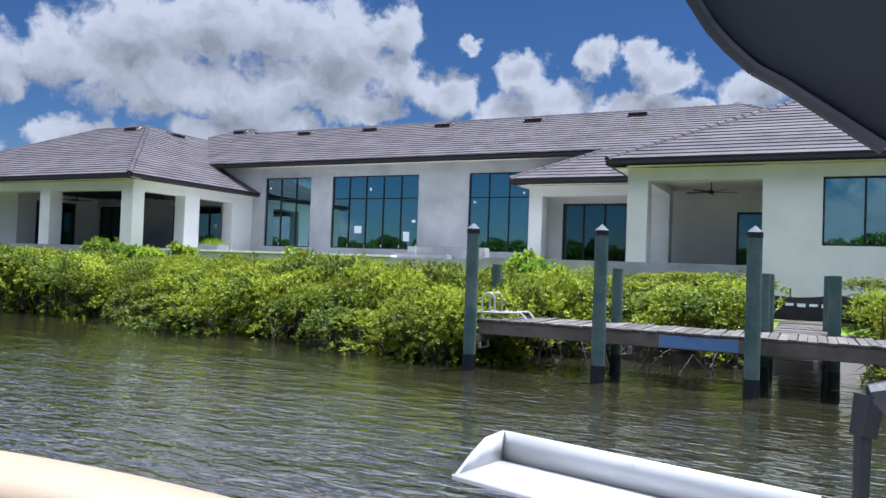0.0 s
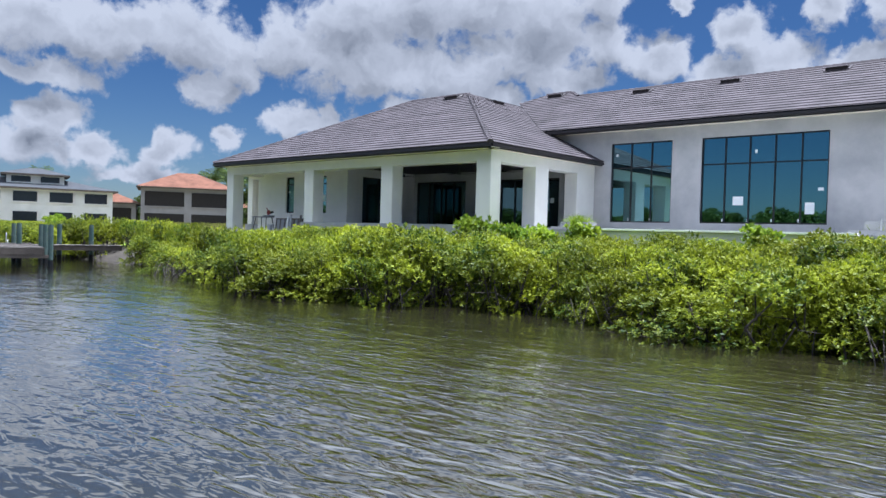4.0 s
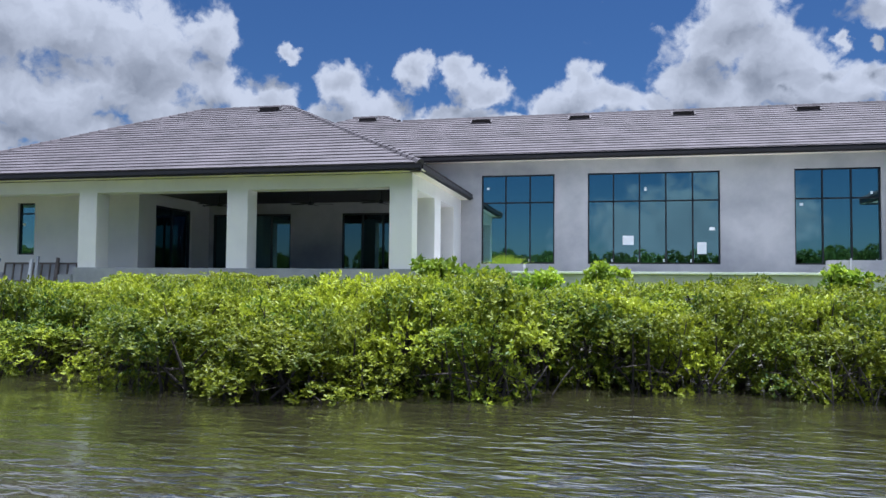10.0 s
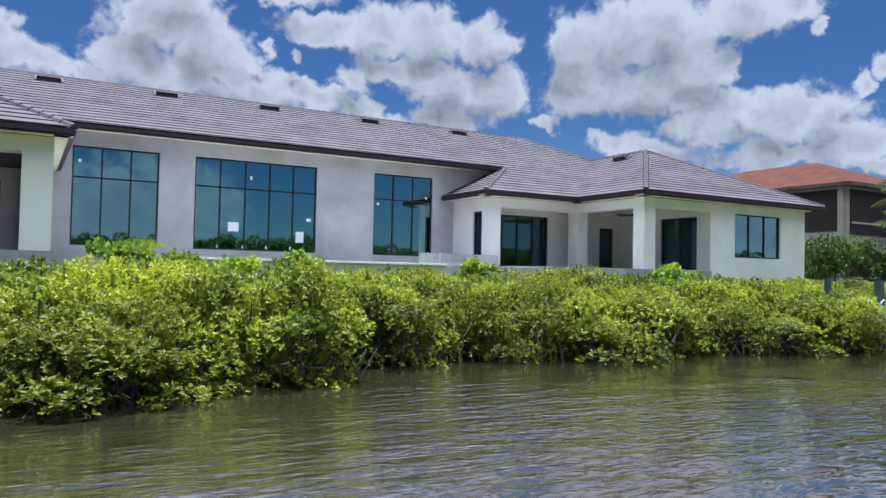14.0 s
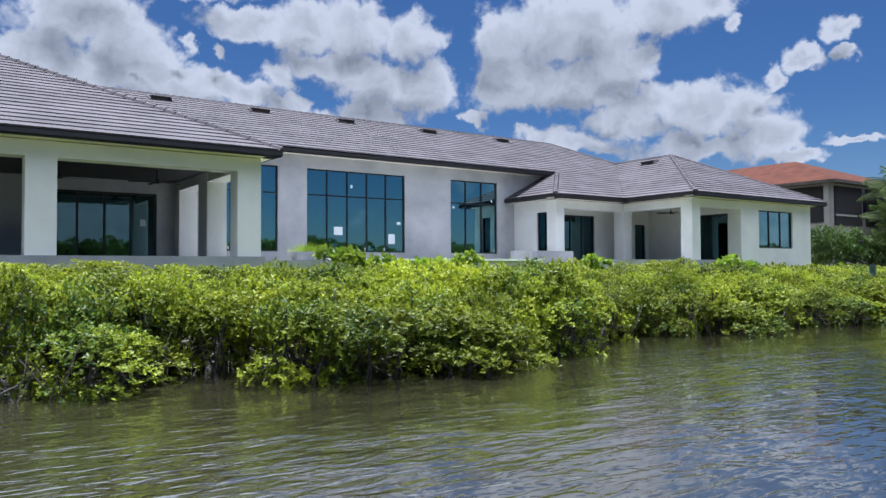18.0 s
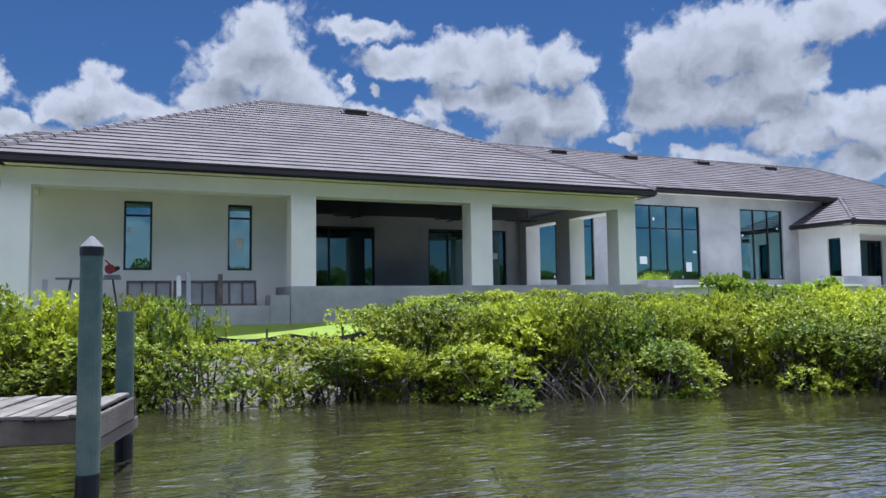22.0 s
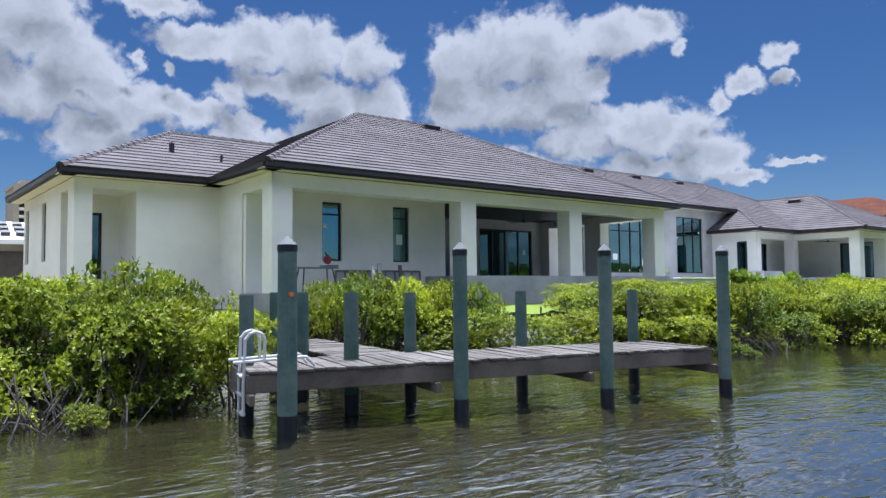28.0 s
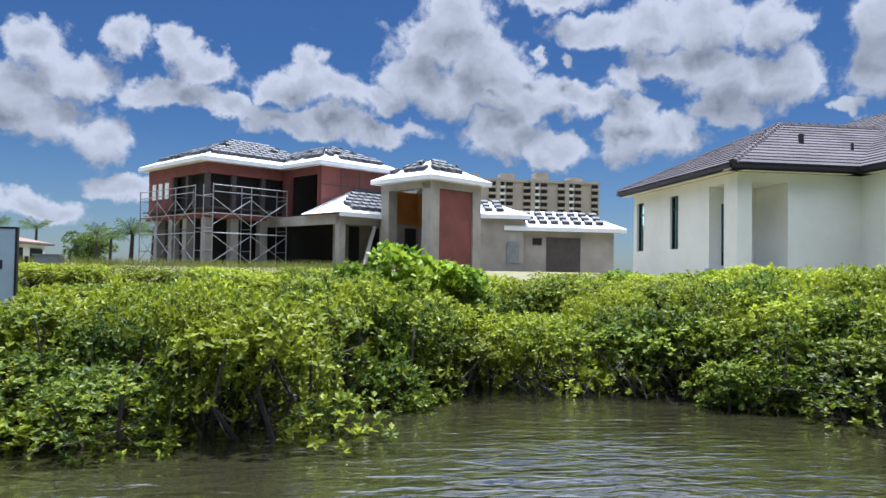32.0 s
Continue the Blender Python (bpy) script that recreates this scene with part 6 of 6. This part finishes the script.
# ---- farther away ----
CREAM = material("cream_tower_wall", (0.36, 0.315, 0.26), 0.85, vary=0.08, scale=0.2, grain=3)
PINKTILE = material("terracotta_tile", (0.085, 0.030, 0.018), 0.95, vary=0.2, scale=1.2, grain=12, spec=0.1)
GREYTILE = material("slate_grey_tile", (0.040, 0.045, 0.052), 0.9, vary=0.15, scale=1.0)
SALMON = material("faded_orange_tile", (0.19, 0.125, 0.09), 0.8, vary=0.18, scale=0.8, grain=10)
WHITEWALL = material("white_render", (0.72, 0.72, 0.70), 0.85, vary=0.08, scale=0.5)
DARKGLASS = material("dark_window_glass", (0.02, 0.025, 0.035), 0.08, vary=0.1, bump=0)


def apartment_tower(x0, x1, y, depth, top, floors, bays, label):
    th = thing("apartment_building", label, "building", "far apartment buildings")
    fh = (top - 4) / floors
    block("wall", CREAM, th, x0, x1, y + 1.2, y + depth, 0, top)
    block("roof", CREAM, th, x0 - 0.4, x1 + 0.4, y + 0.6, y + depth, top, top + 0.9)
    bw = (x1 - x0) / bays
    for k in range(0, bays, 4):
        block("pier", CREAM, th, x0 + k * bw - 0.3, x0 + k * bw + 1.2, y, y + 1.25, 0, top + 1.2)
        block("roof_house", CREAM, th, x0 + (k + 0.6) * bw, x0 + (k + 2.2) * bw, y + 2.5, y + 8, top + 0.9, top + 2.6 + (k % 3) * 0.7)
    for f in range(3, floors):
        z = 4 + f * fh
        for k in range(bays):
            if k % 4 != 2:
                block("balcony", CREAM if k % 4 else WHITEWALL, th, x0 + k * bw + bw * 0.06, x0 + k * bw + bw * 0.94, y + 0.1, y + 1.2, z, z + fh * 0.34)
                # window field in matt near-black, the rooms' shade painted on
                block("window", ROOMSHADE, th, x0 + k * bw + bw * 0.12, x0 + k * bw + bw * 0.88, y + 1.12, y + 1.2, z + fh * 0.4, z + fh * 0.93)
    return th


apartment_tower(6.8, 58.5, 234, 18, 35.0, 13, 16, "tall cream apartment building with balconies in the distance")
apartment_tower(-22, -2.2, 240, 18, 30.0, 12, 6, "cream apartment building in the distance")


def villa(x, y, z, w, d, h, rise, wallm, roofm, label, turn=0.0, windows=4, over=0.6, storeys=1, span=0.33, high=0.5, pane=None):
    """A plain hip-roofed villa with windows on its faces."""
    th = thing("villa", label, "house", "neighbouring houses")
    th.matrix_basis = pose(x, y, z, 0, 0, turn)
    block("wall", wallm, th, -w / 2, w / 2, -d / 2, d / 2, 0, h)
    bm = bmesh.new()
    a, b = w / 2 + over, d / 2 + over
    half = min(a, b)
    base = [bm.verts.new(p) for p in ((-a, -b, h), (a, -b, h), (a, b, h), (-a, b, h))]
    if a > b:
        r = [bm.verts.new((-a + half, 0, h + rise)), bm.verts.new((a - half, 0, h + rise))]
    else:
        r = [bm.verts.new((0, -b + half, h + rise)), bm.verts.new((0, b - half + 0.01, h + rise))]
    if a > b:
        fs = ((base[0], base[1], r[1], r[0]), (base[1], base[2], r[1]), (base[2], base[3], r[0], r[1]), (base[3], base[0], r[0]))
    else:
        fs = ((base[0], base[1], r[0]), (base[1], base[2], r[1], r[0]), (base[2], base[3], r[1]), (base[3], base[0], r[0], r[1]))
    for f in fs:
        bm.faces.new(f)
    bm.faces.new(base[::-1])
    part("roof", bm, roofm, th)
    block("fascia", BEAM, th, -a - 0.02, a + 0.02, -b - 0.02, b + 0.02, h - 0.2, h - 0.01)
    for s in range(storeys):
        zz = h * (s + (0.3 if high < 0.6 else 0.12)) / storeys
        for k in range(windows):
            c = -w / 2 + (k + 0.5) * w / windows
            win = block("window", pane or DARKGLASS, th, c - w / windows * span, c + w / windows * span, -d / 2 - 0.05, -d / 2 + 0.02, zz, zz + h / storeys * high)
            block("sill", wallm, win, c - w / windows * 0.38, c + w / windows * 0.38, -d / 2 - 0.14, -d / 2 - 0.05, zz - 0.12, zz)
        for sgn in (-1, 1):
            for k in range(2):
                c = -d / 4 + k * d / 2
                xs = sorted((sgn * (w / 2 - 0.02), sgn * (w / 2 + 0.05)))
                block("window", pane or DARKGLASS, th, xs[0], xs[1], c - d * 0.16, c + d * 0.16, zz, zz + h / storeys * 0.5)
    return th


# east neighbour: two storeys with a tiled roof, upper porches painted as dark sheets of shade, and a screened court
BUFF = material("buff_render", (0.36, 0.33, 0.29), 0.85, vary=0.1, scale=0.6)
east = villa(42, 4.2, 1.5, 10.8, 16.6, 6.35, 2.3, BUFF, PINKTILE, "two-storey neighbouring house with an orange tiled roof", 0, 3, storeys=2)
# near-black sheets on solid wall stand in for shade inside the porches
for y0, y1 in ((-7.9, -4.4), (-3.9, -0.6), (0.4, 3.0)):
    block("porch_shade", ROOMSHADE, east, -5.48, -5.38, y0, y1, 3.6, 6.0)
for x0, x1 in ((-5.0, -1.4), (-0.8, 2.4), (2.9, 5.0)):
    block("porch_shade", ROOMSHADE, east, x0, x1, -8.38, -8.28, 3.4, 6.0)
    block("porch_shade", ROOMSHADE, east, x0, x1, -8.38, -8.28, 0.2, 2.7)
for y in (-8.1, -4.15, -0.1):
    block("column", BUFF, east, -5.62, -5.40, y - 0.16, y + 0.16, 0, 6.15)
block("balcony_band", BUFF, east, -5.6, -5.41, -8.3, 5.0, 2.75, 3.5)
CAGE = material("matt_black_cage", (0.012, 0.012, 0.014), 0.95, vary=0.1, bump=0, spec=0.05)
nb = thing("pool_cage", "dark screened pool enclosure beside the neighbouring house", "pool cage")
for i in range(9):
    x = 41.0 + i * 2.4
    bm = bmesh.new()
    box(bm, x - 0.06, x + 0.06, -7.0, -6.88, 1.5, 6.2)
    part("post", bm, CAGE, nb)
    bm = bmesh.new()
    tube(bm, (x, -6.94, 6.2), (x, -4.6, 7.0), 0.06, 0.06, 4)
    part("rafter", bm, CAGE, nb)
for z in (2.6, 4.4, 6.2):
    bm = bmesh.new()
    box(bm, 41.0, 60.2, -6.99, -6.89, z - 0.05, z + 0.05)
    part("rail", bm, CAGE, nb)
SCREEN = glass_material("dark_screen", (0.07, 0.075, 0.085), 0.0)
bm = bmesh.new()
box(bm, 41.0, 60.2, -6.87, -6.86, 1.5, 6.2)
part("screen", bm, SCREEN, nb)
bm = bmesh.new()
bm.faces.new([bm.verts.new(p) for p in ((41.0, -6.9, 6.26), (60.2, -6.9, 6.26), (60.2, -4.6, 7.06), (41.0, -4.6, 7.06))])
part("roof_screen", bm, CAGE, nb)
villa(64.5, 1.0, 1.5, 29, 8, 5.3, 2.7, BUFF, GREYTILE, "long white neighbouring house with a grey roof", 0, 7)
HEDGELEAF = leaf_material("hedge_leaf", (0.030, 0.062, 0.014), (0.085, 0.135, 0.022), 0.3)
HEDGE = [leaf_mesh("hedge_crown", 90 + i, lobes_for(95 + i, 8, 1.2, 2.0, 0.5), 420, 7, 0.13, HEDGELEAF, 8) for i in range(2)]
for x, y, s, h in ((31.2, -5.6, 1.15, 1.6), (32.8, -6.4, 1.25, 1.7), (34.4, -7.0, 1.2, 1.6), (30.6, -3.4, 1.0, 1.4), (36.2, -7.4, 1.2, 1.5), (33.6, -4.4, 1.2, 1.6)):
    plant("hedge_bush", HEDGE[int(x) % 2], x, y, 1.3, x, s, h, "tall dense hedge bush beside the house", group="hedge")
plant("yellow_shrub", GRAPE[1], 30.0, -4.6, 2.2, 0.4, 0.9, 1.9, "yellow-green shrub at the house corner", group="hedge")
fan_palm(35.2, -9.0, 1.3, 2.7, 24, 5.4, "palm tree with drooping feathery fronds")
for x, y, size, n, h in ((36.1, -9.2, 2.5, 22, 3.0), (35.4, -9.5, 2.3, 20, 1.0), (36.6, -8.6, 2.5, 22, 4.0), (34.6, -8.8, 2.3, 22, 2.0), (35.1, -8.7, 2.4, 22, 3.6)):
    fan_palm(x, y, 1.3, size, n, h, "short palm with drooping feathery fronds")

# west: low white houses and trees beyond the plot
villa(-72, 46, 1.6, 11, 9, 2.6, 1.2, WHITEWALL, SALMON, "low white house with a faded orange roof in the distance", 0, 4)
# wall grey with the house's shade put into the colour
SHADEDGREY = material("shaded_grey_render", (0.30, 0.29, 0.295), 0.9, vary=0.1, scale=0.6)
CLAY = material("orange_clay_tile", (0.17, 0.080, 0.052), 0.9, vary=0.2, scale=0.8, grain=10, spec=0.15)
# its openings are near-black panels, shade painted onto the walls
villa(-88.5, 26.0, 1.4, 12.5, 10, 6.2, 2.4, SHADEDGREY, CLAY, "two-storey house with an orange roof and wide openings painted dark as shade", 63, 2, storeys=2, span=0.42, high=0.66, pane=ROOMSHADE)
villa(-84.3, 34.2, 1.4, 5.5, 8, 3.4, 1.3, SHADEDGREY, CLAY, "low tiled side wing of the orange-roofed house", 63, 1, span=0.4, pane=ROOMSHADE)
villa(-93.0, 17.2, 1.4, 6.0, 8, 3.8, 1.5, SHADEDGREY, CLAY, "low tiled side wing of the orange-roofed house", 63, 1, span=0.4, pane=ROOMSHADE)
villa(-92.5, 3.0, 1.4, 24, 12, 5.0, 1.5, WHITEWALL, GREYTILE, "two-storey white house with a grey roof", 72, 6, storeys=2)
villa(-90.0, 5.5, 6.7, 6.5, 5, 1.5, 0.9, WHITEWALL, GREYTILE, "upper tower room of the white house with a grey roof", 72, 2)
for k, (x, y, s) in enumerate(((-66, 62, 0.9), (-78, 60, 1.0), (-58, 70, 0.9), (-50, 80, 0.9), (-88, 64, 1.1), (-44, 85, 0.8), (-97, 32, 1.2), (-76, 30, 0.9), (-110, 30, 1.3), (-20, 90, 0.9), (-14, 80, 0.8), (-70, 75, 1.0), (-28, 95, 1.0))):
    plant("tree", FARTREE[k % 3], x, y, 1.5, x, 1.0, s, "broad leafy tree behind the houses", "tree", "trees behind the houses")
for x, y, t in ((-52, 24, 2.6), (-56.5, 62, 3.4), (-68, 52, 4.2), (-63, 54, 3.8), (-60.5, 50, 3.2), (-58, 56, 4.0), (-74, 58, 4.6), (-50.5, 66, 4.2), (-98, 9, 7.6)):
    fan_palm(x, y, 1.6, 2.2, 13, t, "palm tree with drooping feathery fronds")
for x, y, t in ((-98.8, 36.7, 8.8), (-104.6, 42.5, 10.3), (-99.2, 41.7, 9.6), (-109.9, 41.5, 8.7), (-94.9, 40.9, 8.5), (-95.5, 38.2, 7.7)):
    fan_palm(x, y, 1.4, 4.2, 20, t, "tall full-crowned palm tree behind the orange-roofed house")
for x, y, w in ((-93.5, 38.5, 1.0), (-98.0, 40.0, 1.2), (-96.0, 44.5, 1.3), (-103.0, 41.0, 1.1)):
    plant("tree", FARTREE[int(w * 10) % 3], x, y, 1.4, x, w, 1.45, "dark leafy tree behind the orange-roofed house", "tree", "trees behind the houses")

# builder's sign at the edge of the plot
SIGN = material("blue_grey_sign", (0.34, 0.41, 0.46), 0.5, vary=0.08)
sign = thing("sign_board", "blue-grey builder's sign board on two posts", "sign")
sign.matrix_basis = pose(-44.85, -13.8, -0.30)
block("board", SIGN, sign, -1.2, 0.88, -0.03, 0.03, 1.86, 2.98)
for x0, x1, z0, z1 in ((-1.2, 0.88, 2.98, 3.01), (-1.2, 0.88, 1.83, 1.86), (0.88, 0.91, 1.83, 3.01)):
    block("frame_strip", BLACK, sign, x0, x1, -0.035, 0.035, z0, z1)
for x in (-0.9, 0.6):
    block("post", BEAM, sign, x - 0.05, x + 0.05, 0.032, 0.13, 0.9, 2.9)
for x0, x1, z, h in ((-0.6, 0.72, 2.40, 0.13), (-0.6, 0.6, 2.1, 0.09), (-0.6, 0.5, 1.95, 0.025), (-0.45, 0.05, 2.62, 0.04), (-0.3, -0.1, 2.7, 0.16)):
    block("lettering_bar", FASCIA, sign, x0, x1, -0.036, -0.031, z, z + h)
cab = thing("utility_cabinet", "pale grey utility cabinet standing on the grass", "cabinet")
block("body", STEEL, cab, -48.84, -48.1, 0.0, 0.5, 1.3, 2.46, soft=0.02)
block("lid", STEEL, cab, -48.88, -48.06, -0.04, 0.54, 2.465, 2.52, soft=0.01)
gate = thing("post_row", "row of dark posts with a rail beside the plot", "fence")
for k in range(4):
    block("post", BLACK, gate, -50.0 + k * 0.34, -49.92 + k * 0.34, 0.6, 0.68, 1.2, 2.45 - 0.08 * (k % 2))
block("rail", BLACK, gate, -50.0, -48.9, 0.62, 0.66, 1.85, 1.9)

# ---- tall grass on the plot to the west ----
gv, gf = [], []
grng = np.random.default_rng(9)
for _ in range(26000):
    px, py = grng.uniform(-60, -34), grng.uniform(-7.5, 9)
    z = land(px, py)
    h = grng.uniform(0.15, 0.42)
    a = grng.uniform(0, 6.28)
    dx, dy = math.cos(a) * 0.013, math.sin(a) * 0.013
    n0 = len(gv)
    gv += [(px - dx, py - dy, z - 0.03), (px + dx, py + dy, z - 0.03), (px + grng.normal(0, 0.1), py + grng.normal(0, 0.1), z + h)]
    gf.append((n0, n0 + 1, n0 + 2))
me = bpy.data.meshes.new("tall_grass")
me.from_pydata(gv, [], gf)
me.materials.append(leaf_material("dry_tall_grass", (0.085, 0.105, 0.022), (0.19, 0.19, 0.05), 0.3, 0.8, 0.1))
tagged(new("tall_grass", me), "tall green grass on the vacant plot", "grass", kind="stuff")

# ---- the boat at the start of the way ----
boat = thing("boat", "pontoon boat with navy canopy, beige seat and white platform", "boat", at=(0, 0, -0.156))


def sheet(name, grid, mat, thick, label):
    """A thin curved panel from rows of points."""
    bm = bmesh.new()
    rows = [[bm.verts.new(p) for p in row] for row in grid]
    for a, b in zip(rows, rows[1:]):
        for k in range(len(a) - 1):
            bm.faces.new((a[k], a[k + 1], b[k + 1], b[k]))
    bmesh.ops.recalc_face_normals(bm, faces=bm.faces)
    ob = part(name, bm, mat, boat, label, smooth=True)
    ob.modifiers.new("thick", "SOLIDIFY").thickness = thick
    return ob


# white tray-shaped platform
TA, TB, TU = Vector((21.505, -28.053, 1.45)), Vector((21.581, -27.71, 1.45)), Vector((0.972, -0.236, 0.0))
UP = Vector((0, 0, 0.14))
sheet("platform_floor", [[TA.lerp(TB, k) + TU * s for s in (0, 0.6, 1.24)] for k in (0, 0.5, 1)], GEL, -0.02, "white platform")
sheet("platform_lip", [[TB + TU * s + UP * k for s in (0, 0.6, 1.24)] for k in (0.12, 0.55, 1)], GEL, -0.015, "white platform rim")
sheet("platform_end", [[TA, TA.lerp(TB, 0.35), TA.lerp(TB, 0.62), TB], [TA + UP * 0.05, TA.lerp(TB, 0.35) + UP * 0.6, TA.lerp(TB, 0.62) + UP * 0.93, TB + UP]], GEL, -0.015, "white platform rim")
# beige padded seat back
pts = []
for i in range(13):
    s = i / 12
    c = Vector((19.7, -29.30, 1.44)).lerp(Vector((21.42, -28.64, 1.25)), s) + Vector((0, 0, 0.11 * math.sin(math.pi * (0.25 + 0.6 * s))))
    pts.append([c + Vector((0.10 * math.cos(a) * 1.2, -0.16 * math.cos(a), 0.10 * math.sin(a))) for a in [k * math.pi / 8 for k in range(9)]])
sheet("seat_back", pts, VINYL, 0.02, "beige vinyl seat back")
# navy canopy with its rim bar
rim = [Vector((22.40, -28.44, 3.11)), Vector((22.46, -28.42, 3.01)), Vector((22.51, -28.41, 2.95)), Vector((22.58, -28.40, 2.88)), Vector((22.66, -28.39, 2.83)), Vector((22.91, -28.38, 2.64))]
sheet("canopy_skirt", [[p, p + Vector((0.35, -0.05, 0.24)), p + Vector((0.95, -0.15, 0.55))] for p in rim], CANVAS, 0.012, "navy canvas canopy")
bm = bmesh.new()
for p, q in zip(rim, rim[1:]):
    tube(bm, p, q, 0.02, 0.02, 8)
part("canopy_bar", bm, RUBBER, boat)
bm = bmesh.new()
tube(bm, (22.86, -28.42, 1.0), (22.875, -28.36, 1.86), 0.018, 0.022, 8)
tube(bm, (22.875, -28.36, 1.86), (22.89, -28.35, 1.97), 0.035, 0.04, 10)
tube(bm, (22.89, -28.35, 1.96), (23.05, -28.33, 1.99), 0.04, 0.06, 10)
part("control_arm", bm, RUBBER, boat, "black control arm")
bm = bmesh.new()
box(bm, 19.6, 23.6, -31.8, -28.3, 0.55, 0.62)
part("deck", bm, GEL, boat)
for yy in (-31.2, -28.9):
    bm = bmesh.new()
    tube(bm, (18.6, yy, 0.3), (24.4, yy, 0.3), 0.27, 0.27, 16)
    part("pontoon", bm, STEEL, boat)
